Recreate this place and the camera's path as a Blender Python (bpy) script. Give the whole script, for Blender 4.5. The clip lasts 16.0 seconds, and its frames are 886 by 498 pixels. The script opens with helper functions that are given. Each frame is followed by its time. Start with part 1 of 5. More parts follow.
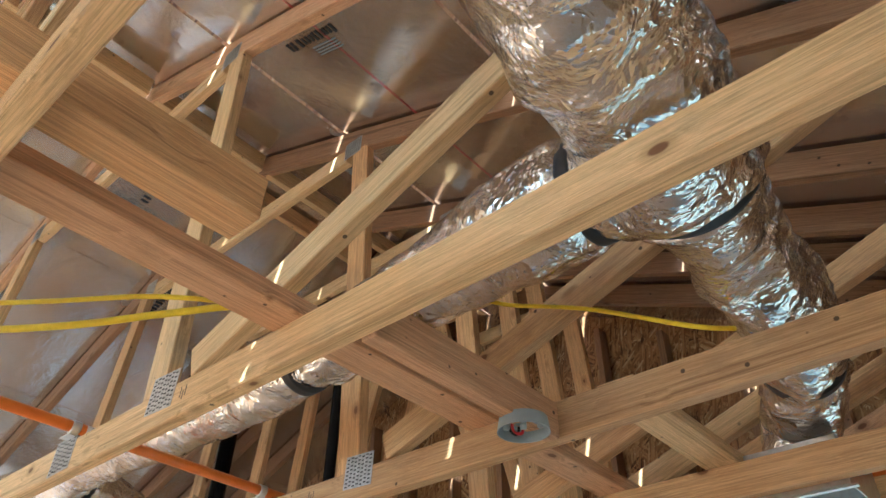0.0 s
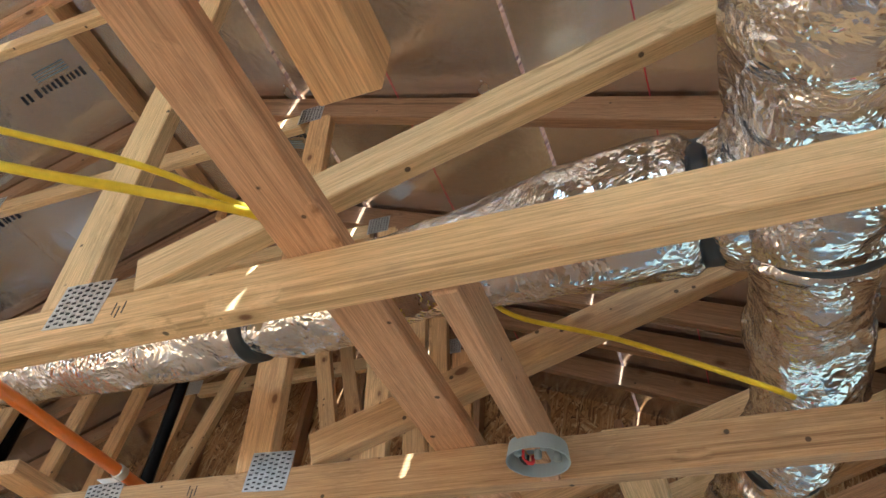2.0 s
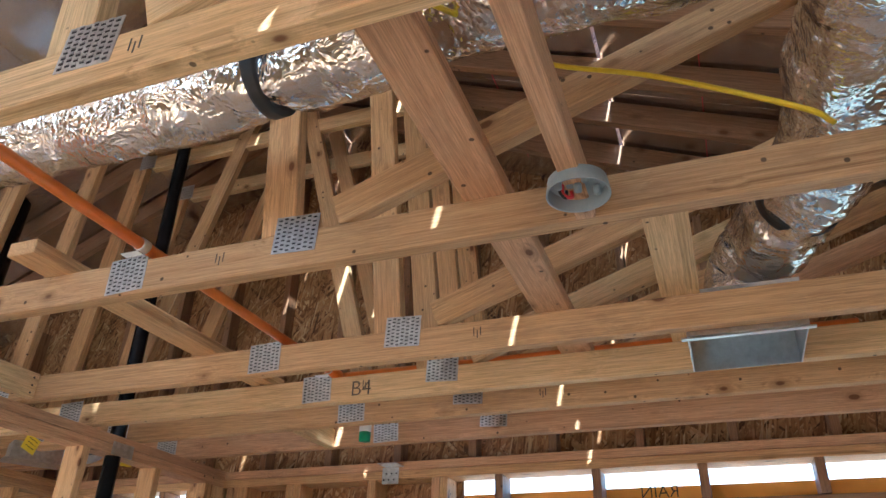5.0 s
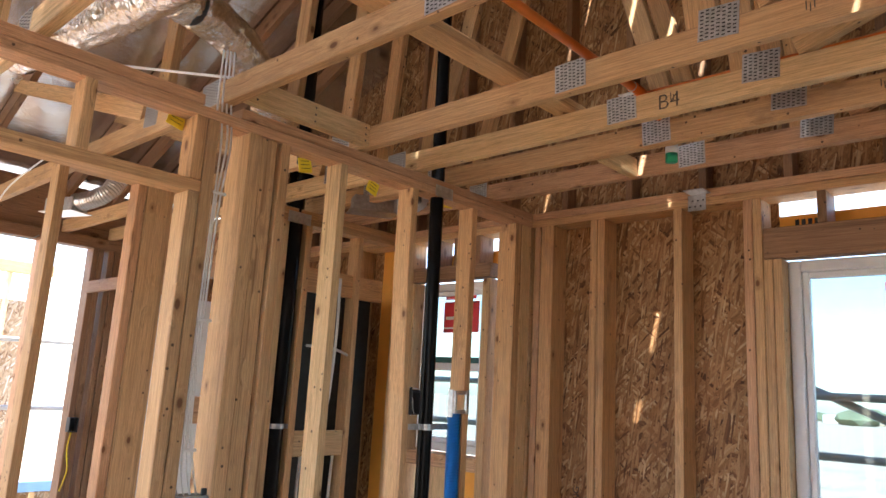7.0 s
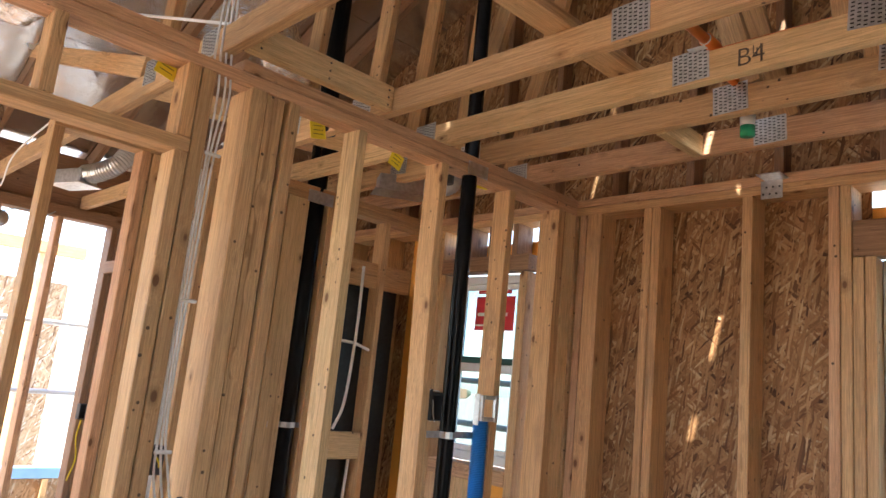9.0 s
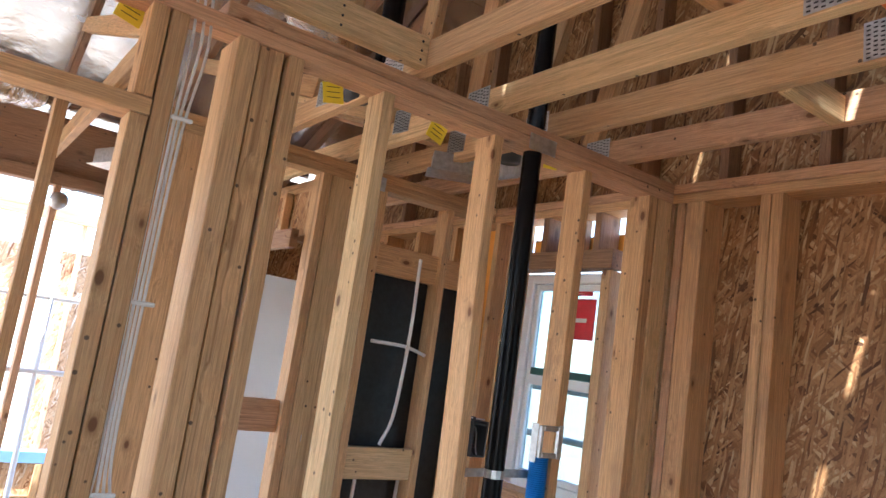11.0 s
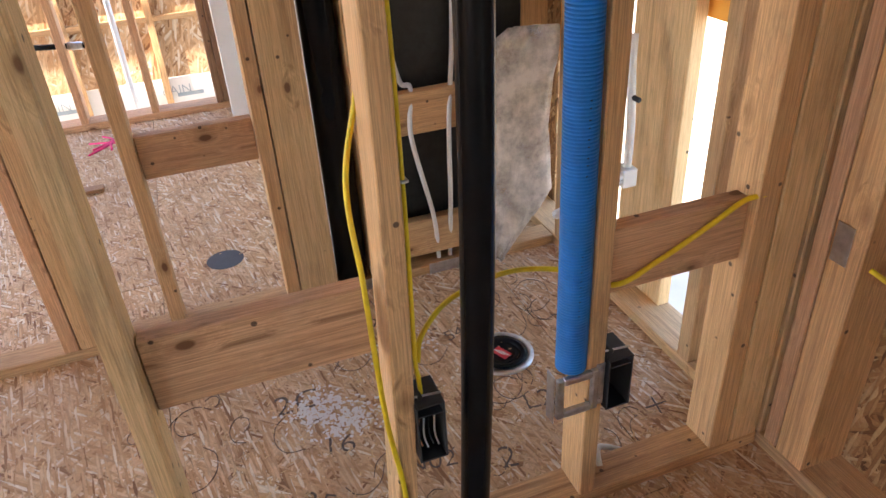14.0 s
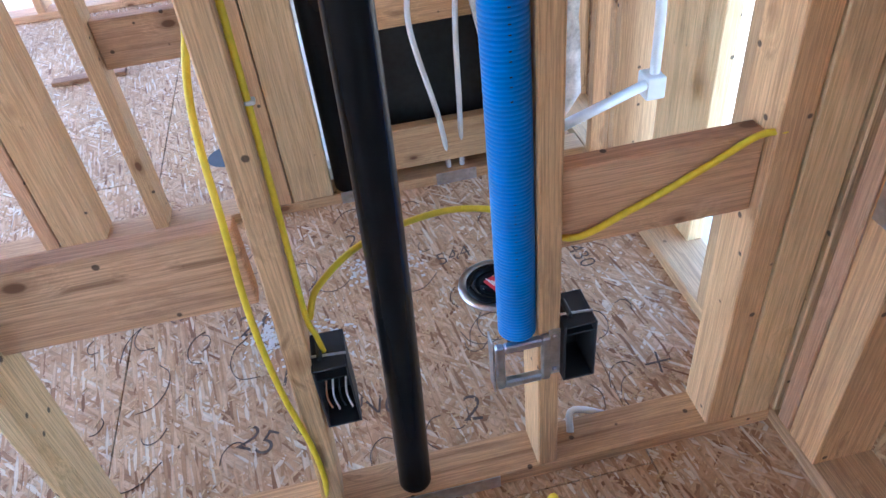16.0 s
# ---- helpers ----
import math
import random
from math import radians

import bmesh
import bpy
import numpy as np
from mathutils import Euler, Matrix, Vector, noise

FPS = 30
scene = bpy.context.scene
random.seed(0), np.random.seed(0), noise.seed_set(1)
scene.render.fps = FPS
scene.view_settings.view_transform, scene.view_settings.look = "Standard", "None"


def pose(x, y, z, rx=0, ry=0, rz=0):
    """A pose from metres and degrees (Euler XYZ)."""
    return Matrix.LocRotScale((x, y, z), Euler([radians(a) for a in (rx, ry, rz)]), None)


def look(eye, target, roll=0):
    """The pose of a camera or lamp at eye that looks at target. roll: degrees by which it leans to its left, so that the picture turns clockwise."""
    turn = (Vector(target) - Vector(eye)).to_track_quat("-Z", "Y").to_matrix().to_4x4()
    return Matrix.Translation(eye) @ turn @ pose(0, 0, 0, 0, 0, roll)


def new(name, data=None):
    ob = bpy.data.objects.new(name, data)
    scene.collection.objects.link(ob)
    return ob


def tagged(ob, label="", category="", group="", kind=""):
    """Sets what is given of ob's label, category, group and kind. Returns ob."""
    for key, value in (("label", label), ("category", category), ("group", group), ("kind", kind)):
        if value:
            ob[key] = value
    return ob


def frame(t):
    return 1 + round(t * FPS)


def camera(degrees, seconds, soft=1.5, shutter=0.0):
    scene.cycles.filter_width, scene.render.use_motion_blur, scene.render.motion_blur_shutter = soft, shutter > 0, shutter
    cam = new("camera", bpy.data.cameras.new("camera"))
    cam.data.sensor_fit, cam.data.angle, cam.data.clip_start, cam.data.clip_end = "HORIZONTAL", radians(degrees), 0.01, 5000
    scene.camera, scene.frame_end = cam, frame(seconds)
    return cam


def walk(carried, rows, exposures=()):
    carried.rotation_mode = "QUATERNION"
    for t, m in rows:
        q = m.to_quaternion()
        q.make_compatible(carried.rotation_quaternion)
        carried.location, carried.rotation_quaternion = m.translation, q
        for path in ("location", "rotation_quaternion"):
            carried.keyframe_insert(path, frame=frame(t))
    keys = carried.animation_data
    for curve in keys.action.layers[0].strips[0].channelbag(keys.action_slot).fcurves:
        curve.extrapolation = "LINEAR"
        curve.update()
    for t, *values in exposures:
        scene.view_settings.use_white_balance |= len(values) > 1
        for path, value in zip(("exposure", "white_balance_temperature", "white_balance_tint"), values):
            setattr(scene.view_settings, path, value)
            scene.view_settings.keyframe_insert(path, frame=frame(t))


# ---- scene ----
cam = camera(63.8, 16.0)
EXPOSURE = 2.20
PATH = [
    (0, (-0.04, 0.083, 1.82), (-1.101, 1.243, 3.057), 1.4),
    (0.5, (-0.2, 0.06, 1.822), (-1.147, 1.234, 3.136), 5.7),
    (1, (-0.383, 0.06, 1.843), (-1.2, 1.302, 3.181), 5.4),
    (1.5, (-0.439, 0.106, 1.853), (-1.173, 1.376, 3.214), 5.8),
    (2, (-0.56, 0.125, 1.853), (-1.178, 1.443, 3.224), 6.1),
    (2.5, (-0.707, 0.101, 1.88), (-1.186, 1.51, 3.216), 5.4),
    (3, (-0.711, 0.148, 1.861), (-1.065, 1.673, 3.106), 4.0),
    (3.2, (-0.68, 0.18, 1.85), (-0.995, 1.747, 3.051), 3.6),
    (5.3, (-0.712, 0.197, 1.747), (-1.5, 1.794, 2.657), 1.6),
    (5.5, (-0.736, 0.179, 1.735), (-1.642, 1.74, 2.596), 1.9),
    (6, (-0.79, 0.156, 1.661), (-1.933, 1.637, 2.368), 2.7),
    (6.5, (-0.821, 0.172, 1.556), (-2.108, 1.619, 2.057), 2.8),
    (7, (-0.828, 0.189, 1.541), (-2.165, 1.626, 1.923), 3.2),
    (7.5, (-0.921, 0.178, 1.529), (-2.258, 1.62, 1.891), 3.9),
    (8, (-0.993, 0.185, 1.542), (-2.315, 1.64, 1.912), 4.4),
    (8.2, (-1.016, 0.215, 1.534), (-2.336, 1.671, 1.907), 4.3),
    (10.3, (-1.105, 0.886, 1.67), (-2.711, 2.026, 2.022), 9.1),
    (10.5, (-1.233, 0.848, 1.687), (-2.781, 2.067, 2.029), 7.9),
    (11, (-1.312, 0.989, 1.686), (-2.931, 2.122, 1.993), 8.3),
    (11.5, (-1.518, 1.121, 1.691), (-3.224, 2.142, 1.911), 8.1),
    (12, (-1.58, 1.281, 1.594), (-3.281, 2.332, 1.559), 5.4),
    (12.5, (-1.601, 1.656, 1.519), (-3.281, 2.698, 1.217), 3.8),
    (13, (-1.702, 1.872, 1.47), (-3.376, 2.815, 0.915), 2.0),
    (13.5, (-1.894, 2.005, 1.407), (-3.556, 2.72, 0.554), -1.6),
    (14, (-2.058, 2.101, 1.354), (-3.676, 2.643, 0.31), -3.6),
    (14.5, (-2.166, 2.282, 1.263), (-3.708, 2.594, 0.028), -7.0),
    (15, (-2.227, 2.406, 1.217), (-3.688, 2.584, -0.137), -10.0),
    (15.5, (-2.229, 2.429, 1.238), (-3.695, 2.592, -0.112), -9.6),
    (16, (-2.227, 2.455, 1.26), (-3.746, 2.662, -0.025), -6.7),
]
walk(cam, [(t, look(eye, target, roll)) for t, eye, target, roll in PATH],
     exposures=[(0.0, EXPOSURE + 0.36, 5300, -2), (3.0, EXPOSURE + 0.36, 5300, -3), (5.5, EXPOSURE + 0.25, 5150, 6), (8.0, EXPOSURE, 6500, 12), (10.5, EXPOSURE + 0.33, 5400, 9), (11.5, EXPOSURE + 0.3, 5450, 9),
                (12.5, EXPOSURE + 0.2, 5750, 11), (13.5, EXPOSURE + 0.25, 6250, 12), (14.5, EXPOSURE + 0.6, 6700, 14), (15.0, EXPOSURE + 0.68, 5900, 12), (15.5, EXPOSURE + 0.88, 5200, 9), (16.0, EXPOSURE + 0.95, 4800, 6)])

# ---- daylight ----
SUN_FROM = Vector((0.228, -0.80, 1.0)).normalized()
world = bpy.data.worlds.new("sky")
scene.world = world
world.use_nodes = True
sky = world.node_tree.nodes.new("ShaderNodeTexSky")
sky.sky_type, sky.sun_disc = "NISHITA", False
sky.sun_elevation = math.asin(SUN_FROM.z)
sky.sun_rotation = math.atan2(SUN_FROM.x, SUN_FROM.y)
sky.altitude, sky.dust_density, sky.ozone_density = 300.0, 1.2, 1.0
world.node_tree.links.new(sky.outputs[0], world.node_tree.nodes["Background"].inputs[0])
world.node_tree.nodes["Background"].inputs[1].default_value = 0.19
sun_data = bpy.data.lights.new("sun", "SUN")
sun_data.energy, sun_data.angle, sun_data.color = 4.5, radians(0.5), (1.0, 0.95, 0.86)
sun = new("sun", sun_data)
sun.matrix_world = look(SUN_FROM * 30, (0, 0, 0))


# ---- materials ----
class Mat:
    """A node material with short hands for its usual nodes."""

    def __init__(self, name):
        self.m = bpy.data.materials.new(name)
        self.m.use_nodes = True
        self.t = self.m.node_tree
        self.b = self.t.nodes["Principled BSDF"]

    def node(self, kind, **ins):
        n = self.t.nodes.new("ShaderNode" + kind)
        for k, v in ins.items():
            s = n.inputs[k.replace("_", " ")]
            if isinstance(v, bpy.types.NodeSocket):
                self.t.links.new(v, s)
            else:
                s.default_value = v
        return n

    def link(self, a, b):
        self.t.links.new(a, b)

    def put(self, **ins):
        for k, v in ins.items():
            s = self.b.inputs[k.replace("_", " ")]
            if isinstance(v, bpy.types.NodeSocket):
                self.t.links.new(v, s)
            else:
                s.default_value = v
        return self

    def coords(self, scale, shift=True, rot=(0, 0, 0)):
        tc = self.node("TexCoord")
        v = tc.outputs["Object"]
        if shift:
            info = self.node("ObjectInfo")
            mul = self.node("Math", Value=info.outputs["Random"])
            mul.operation = "MULTIPLY"
            mul.inputs[1].default_value = 37.0
            add = self.node("VectorMath")
            self.link(v, add.inputs[0])
            self.link(mul.outputs[0], add.inputs[1])
            v = add.outputs[0]
        mp = self.node("Mapping", Vector=v)
        mp.inputs["Scale"].default_value = scale
        mp.inputs["Rotation"].default_value = rot
        return mp.outputs[0]

    def ramp(self, fac, *stops):
        r = self.node("ValToRGB", Fac=fac)
        e = r.color_ramp.elements
        while len(e) < len(stops):
            e.new(0.5)
        for el, (p, c) in zip(e, stops):
            el.position, el.color = p, (*c, 1)
        return r.outputs[0]

    def mix(self, fac, a, b, how="MIX"):
        n = self.t.nodes.new("ShaderNodeMix")
        n.data_type, n.blend_type = "RGBA", how
        for s, v in ((n.inputs[0], fac), (n.inputs[6], a), (n.inputs[7], b)):
            if isinstance(v, bpy.types.NodeSocket):
                self.t.links.new(v, s)
            else:
                s.default_value = v if s.type == "VALUE" else (*v, 1)
        return n.outputs[2]

    def noise(self, vec, scale=5.0, detail=4.0, rough=0.55, warp=0.0):
        n = self.node("TexNoise", Vector=vec, Scale=scale, Detail=detail, Roughness=rough, Distortion=warp)
        return n.outputs[0]

    def bump(self, height, strength=0.3, distance=0.01):
        n = self.node("Bump", Height=height, Strength=strength, Distance=distance)
        self.put(Normal=n.outputs[0])
        return self


def plain(name, color, rough=0.6, metal=0.0, vary=0.12, scale=30.0, bump=0.1):
    m = Mat(name)
    n = m.noise(m.coords((1, 1, 1)), scale, 5)
    lo, hi = [c * (1 - vary) for c in color], [min(1, c * (1 + vary)) for c in color]
    m.put(Base_Color=m.ramp(n, (0.3, lo), (0.7, hi)), Roughness=rough, Metallic=metal)
    if bump:
        m.bump(n, bump, 0.002)
    return m.m


def lumber(name, light, dark, knot=(0.17, 0.075, 0.032), spread=0.22, knots=0.115):
    """Sawn timber with grain along its local x: growth rings, fibres, knots with halos, nail dots, handling dirt, and a tone of its own per board."""
    m = Mat(name)
    v = m.coords((1, 1, 1))
    cell = m.node("TexVoronoi", Vector=m.coords((6.0, 11, 11)), Scale=1.0)
    dist = cell.outputs["Distance"]
    pick = m.node("SeparateColor", Color=cell.outputs["Color"])
    chosen = m.ramp(pick.outputs[0], (0.40, (0, 0, 0)), (0.42, (1, 1, 1)))
    bend = m.mix(1.0, m.ramp(dist, (0.0, (1, 1, 1)), (0.45, (0, 0, 0))), chosen, "MULTIPLY")
    warped = m.node("VectorMath")
    m.link(m.coords((0.5, 34, 34)), warped.inputs[0])
    push = m.node("VectorMath")
    push.operation = "SCALE"
    m.link(bend, push.inputs[0])
    push.inputs["Scale"].default_value = 1.1
    m.link(push.outputs[0], warped.inputs[1])
    rings = m.noise(warped.outputs[0], 1.0, 5, 0.6, 0.3)
    col = m.ramp(rings, (0.30, [0.68 * d for d in dark]), (0.44, light), (0.52, [0.5 * (a + b) for a, b in zip(light, dark)]), (0.60, light), (0.75, [0.72 * d for d in dark]))
    big = m.noise(m.coords((0.8, 5, 5)), 1.0, 3, 0.5, 0.3)
    col = m.mix(m.ramp(big, (0.3, (0.45, 0.45, 0.45)), (0.7, (0, 0, 0))), col, light)
    fibre = m.noise(m.coords((9, 420, 420)), 1.0, 4, 0.75)
    col = m.mix(0.62, col, m.ramp(fibre, (0.34, (0.36, 0.31, 0.27)), (0.60, (1, 1, 1))), "MULTIPLY")
    halo = m.mix(1.0, m.ramp(dist, (0.0, (1, 1, 1)), (knots * 1.1, (0.5, 0.5, 0.5)), (knots * 2.0, (0, 0, 0))), chosen, "MULTIPLY")
    col = m.mix(halo, col, [0.55 * d for d in dark])
    core = m.mix(1.0, m.ramp(dist, (knots * 0.75, (0.9, 0.9, 0.9)), (knots, (0, 0, 0))), chosen, "MULTIPLY")
    col = m.mix(core, col, knot)
    dots = m.node("TexVoronoi", Vector=v, Scale=20.0)
    dot_pick = m.node("SeparateColor", Color=dots.outputs["Color"])
    dot = m.mix(1.0, m.ramp(dots.outputs["Distance"], (0.085, (0.85, 0.85, 0.85)), (0.12, (0, 0, 0))), m.ramp(dot_pick.outputs[1], (0.56, (0, 0, 0)), (0.58, (1, 1, 1))), "MULTIPLY")
    col = m.mix(dot, col, (0.05, 0.035, 0.025))
    info = m.node("ObjectInfo")
    tone = m.ramp(info.outputs["Random"], (0.0, (1 - spread, 1 - spread * 1.05, 1 - spread * 1.1)), (0.5, (1, 1, 1)), (1.0, (1.0, 1 - spread * 0.35, 1 - spread * 0.7)))
    col = m.mix(1.0, col, tone, "MULTIPLY")
    grime = m.noise(m.coords((1.2, 4, 4)), 1.6, 6, 0.7)
    col = m.mix(m.ramp(grime, (0.56, (0, 0, 0)), (0.76, (0.55, 0.55, 0.55))), col, (0.15, 0.10, 0.07))
    m.put(Base_Color=col, Roughness=0.6, Specular_IOR_Level=0.3)
    m.bump(fibre, 0.5, 0.0014)
    return m.m


WALL_STRANDS = ((0.0, (0.10, 0.04, 0.015)), (0.15, (0.30, 0.14, 0.052)), (0.5, (0.46, 0.245, 0.10)), (0.85, (0.57, 0.335, 0.15)), (1.0, (0.74, 0.53, 0.29)))
FLOOR_STRANDS = ((0.0, (0.27, 0.125, 0.055)), (0.14, (0.56, 0.335, 0.165)), (0.5, (0.74, 0.49, 0.275)), (0.84, (0.83, 0.60, 0.37)), (0.95, (0.94, 0.84, 0.66)))


def strand_board(name, tones_of, size=1.0, dirty=0.35):
    """Oriented strand board: flakes lying at many angles, each with its own tone."""
    m = Mat(name)
    base = m.coords((1, 1, 1))

    def scaled(v, scale):
        mp = m.node("Mapping", Vector=v)
        mp.inputs["Scale"].default_value = scale
        return mp.outputs[0]

    warp = m.noise(base, 7.0, 2)
    col, height = None, None
    for k, ang in enumerate((0.2, 1.45, -0.5, 0.85, 2.3, -0.15)):
        turned = m.node("VectorRotate", Vector=base, Angle=ang)
        ad = m.node("VectorMath")
        m.link(scaled(turned.outputs[0], (11 / size, (58 + 9 * k) / size, 7)), ad.inputs[0])
        off = m.node("VectorMath")
        off.operation = "SCALE"
        m.link(warp, off.inputs[0])
        off.inputs["Scale"].default_value = 1.2
        m.link(off.outputs[0], ad.inputs[1])
        vo = m.node("TexVoronoi", Vector=ad.outputs[0], Scale=1.0 + 0.11 * k)
        chan = m.node("SeparateColor", Color=vo.outputs["Color"])
        streak = m.noise(scaled(turned.outputs[0], (25, 700, 25)), 1.0, 3, 0.7)
        tone = m.mix(0.45, m.ramp(chan.outputs[0], *tones_of), m.ramp(streak, (0.3, (0.5, 0.45, 0.4)), (0.62, (1, 1, 1))), "MULTIPLY")
        rim = m.ramp(vo.outputs["Distance"], (0.45, (1, 1, 1)), (0.85, (0.55, 0.55, 0.55)))
        tone = m.mix(0.6, tone, rim, "MULTIPLY")
        if col is None:
            col, height = tone, chan.outputs[2]
        else:
            over = m.ramp(chan.outputs[1], (0.60, (0, 0, 0)), (0.62, (1, 1, 1)))
            col, height = m.mix(over, col, tone), m.mix(over, height, chan.outputs[2])
    fine = m.noise(base, 130, 4)
    col = m.mix(0.3, col, m.ramp(fine, (0.3, (0.5, 0.45, 0.4)), (0.65, (1, 1, 1))), "MULTIPLY")
    dirt = m.noise(base, 1.7, 6, 0.65)
    col = m.mix(m.ramp(dirt, (0.45, (0, 0, 0)), (0.75, (dirty,) * 3)), col, [0.55 * c for c in tones_of[1][1]])
    m.put(Base_Color=col, Roughness=0.6, Specular_IOR_Level=0.35)
    m.bump(m.mix(0.5, height, fine), 0.35, 0.0015)
    return m.m


def foil(name, rough, wrinkle, distance, tone=0.8, scale=9.0):
    """Crinkled aluminium film: facets of several sizes that meet in sharp creases."""
    m = Mat(name)
    v = m.coords((1, 1, 1), False)
    bent = m.node("TexNoise", Vector=v, Scale=scale * 0.6, Detail=2.0)
    sh = m.node("VectorMath")
    sh.operation = "SCALE"
    m.link(bent.outputs["Color"], sh.inputs[0])
    sh.inputs["Scale"].default_value = 1.1 / scale
    w = m.node("VectorMath")
    m.link(v, w.inputs[0])
    m.link(sh.outputs[0], w.inputs[1])
    big = m.node("TexVoronoi", Vector=w.outputs[0], Scale=scale)
    mid = m.node("TexVoronoi", Vector=w.outputs[0], Scale=scale * 2.3)
    small = m.node("TexVoronoi", Vector=w.outputs[0], Scale=scale * 6.0)
    h = m.mix(0.16, m.mix(0.32, big.outputs["Distance"], mid.outputs["Distance"]), small.outputs["Distance"])
    smear = m.noise(v, scale * 0.5, 4)
    m.put(Base_Color=m.ramp(smear, (0.3, (tone * 0.93, tone * 0.92, tone * 0.92)), (0.7, (tone, tone, tone))), Metallic=0.96,
          Roughness=m.ramp(smear, (0.3, (rough * 0.6,) * 3), (0.7, (min(1, rough * 1.4),) * 3)))
    m.bump(h, wrinkle, distance)
    return m.m


FIR = lumber("fir", (0.80, 0.530, 0.275), (0.54, 0.30, 0.13))
PINE = lumber("pale_pine", (0.88, 0.640, 0.345), (0.66, 0.42, 0.19), spread=0.1)
RED_FIR = lumber("red_fir", (0.80, 0.50, 0.29), (0.54, 0.29, 0.145), spread=0.14)
# darker fir; on gable studs and far top chords its tone stands for shade
DARK_SHADED_FIR = lumber("dark_shaded_fir", (0.42, 0.25, 0.145), (0.27, 0.15, 0.08), spread=0.15)
OSB = strand_board("strand_board", WALL_STRANDS, 1.35)
OSB_FLOOR = strand_board("strand_board_floor", FLOOR_STRANDS, 1.0, 0.5)
OSB_YARD = strand_board("yard_strand_board", FLOOR_STRANDS, 2.2, 0.4)
DUCT_FOIL = foil("duct_foil", 0.11, 0.5, 0.026, 0.80, 15.0)
ROOF_FOIL = foil("roof_foil", 0.2, 0.2, 0.012, 0.70, 8.0)
GALV = plain("galvanised_steel", (0.55, 0.56, 0.57), 0.38, 1.0, 0.2, 60, 0.15)
STEEL = plain("bright_steel", (0.68, 0.69, 0.7), 0.3, 1.0, 0.1, 60, 0.1)
ABS = plain("black_abs", (0.008, 0.0085, 0.010), 0.25, 0.0, 0.3, 8, 0.03)
ABS.node_tree.nodes["Principled BSDF"].inputs["Specular IOR Level"].default_value = 0.13
BLUE = plain("blue_conduit", (0.008, 0.19, 0.58), 0.4, 0.0, 0.1, 40, 0.0)
ORANGE = plain("orange_pipe", (0.86, 0.22, 0.025), 0.4, 0.0, 0.08, 20, 0.02)
YELLOW = plain("yellow_cable", (0.80, 0.60, 0.02), 0.45, 0.0, 0.1, 60, 0.05)
WHITE_PLASTIC = plain("white_plastic", (0.76, 0.76, 0.74), 0.4, 0.0, 0.05, 30, 0.02)
VINYL = plain("white_vinyl", (0.80, 0.81, 0.82), 0.35, 0.0, 0.03, 20, 0.02)
FIBREGLASS = plain("white_fibreglass", (0.78, 0.77, 0.75), 0.3, 0.0, 0.03, 3, 0.04)
BLACK_BACK = plain("black_backing", (0.012, 0.013, 0.014), 0.5, 0.0, 0.5, 40, 0.3)
BOX_BLACK = plain("black_box_plastic", (0.03, 0.032, 0.035), 0.5, 0.0, 0.2, 40, 0.05)
BOX_GREY = plain("grey_box_plastic", (0.30, 0.36, 0.39), 0.5, 0.0, 0.06, 30, 0.03)
RED = plain("red_plastic", (0.6, 0.03, 0.04), 0.5, 0.0, 0.1, 30, 0.02)
ORANGE_WRAP = plain("orange_wrap", (0.90, 0.42, 0.06), 0.55, 0.0, 0.08, 6, 0.1)
INK = plain("marker_ink", (0.02, 0.02, 0.025), 0.6, 0.0, 0.4, 60, 0.0)
FADED_INK = plain("faded_marker_ink", (0.11, 0.08, 0.06), 0.6, 0.0, 0.4, 60, 0.0)
PINK = plain("pink_paint", (0.85, 0.05, 0.22), 0.6, 0.0, 0.2, 60, 0.0)
TAG_YELLOW = plain("yellow_tag", (0.88, 0.70, 0.03), 0.5, 0.0, 0.05, 20, 0.02)
SASH_GREEN = plain("dark_green_seal", (0.03, 0.10, 0.09), 0.4, 0.0, 0.1, 20, 0.0)
GREEN = plain("green_cap", (0.02, 0.33, 0.15), 0.45, 0.0, 0.1, 20, 0.0)
COPPER = plain("bare_copper", (0.8, 0.42, 0.25), 0.35, 1.0, 0.1, 40, 0.0)
DIRT = plain("dry_earth", (0.47, 0.40, 0.31), 0.9, 0.0, 0.25, 0.6, 0.3)
PAPER = plain("printed_paper", (0.74, 0.72, 0.68), 0.6, 0.0, 0.04, 10, 0.0)
BOX_BROWN = plain("grey_brown_card", (0.19, 0.16, 0.14), 0.7, 0.0, 0.08, 15, 0.05)
BLUE_RAIL = plain("blue_sill_wrap", (0.20, 0.36, 0.62), 0.5, 0.0, 0.1, 6, 0.02)
INSULATION = plain("mineral_wool", (0.62, 0.58, 0.52), 0.95, 0.0, 0.25, 18, 0.8)
HILL = plain("far_scrub", (0.16, 0.19, 0.12), 0.9, 0.0, 0.3, 0.3, 0.0)
m = Mat("window_glass")
clear = m.t.nodes.new("ShaderNodeBsdfTransparent")
clear.inputs[0].default_value = (0.56, 0.63, 0.64, 1)
gloss = m.node("BsdfGlossy", Roughness=0.02)
both = m.t.nodes.new("ShaderNodeMixShader")
both.inputs[0].default_value = 0.06
m.link(clear.outputs[0], both.inputs[1])
m.link(gloss.outputs[0], both.inputs[2])
m.link(both.outputs[0], m.t.nodes["Material Output"].inputs[0])
GLASS = m.m
m = Mat("clear_film")
clear = m.t.nodes.new("ShaderNodeBsdfTransparent")
both = m.t.nodes.new("ShaderNodeMixShader")
m.put(Base_Color=(0.72, 0.68, 0.62, 1), Roughness=0.3)
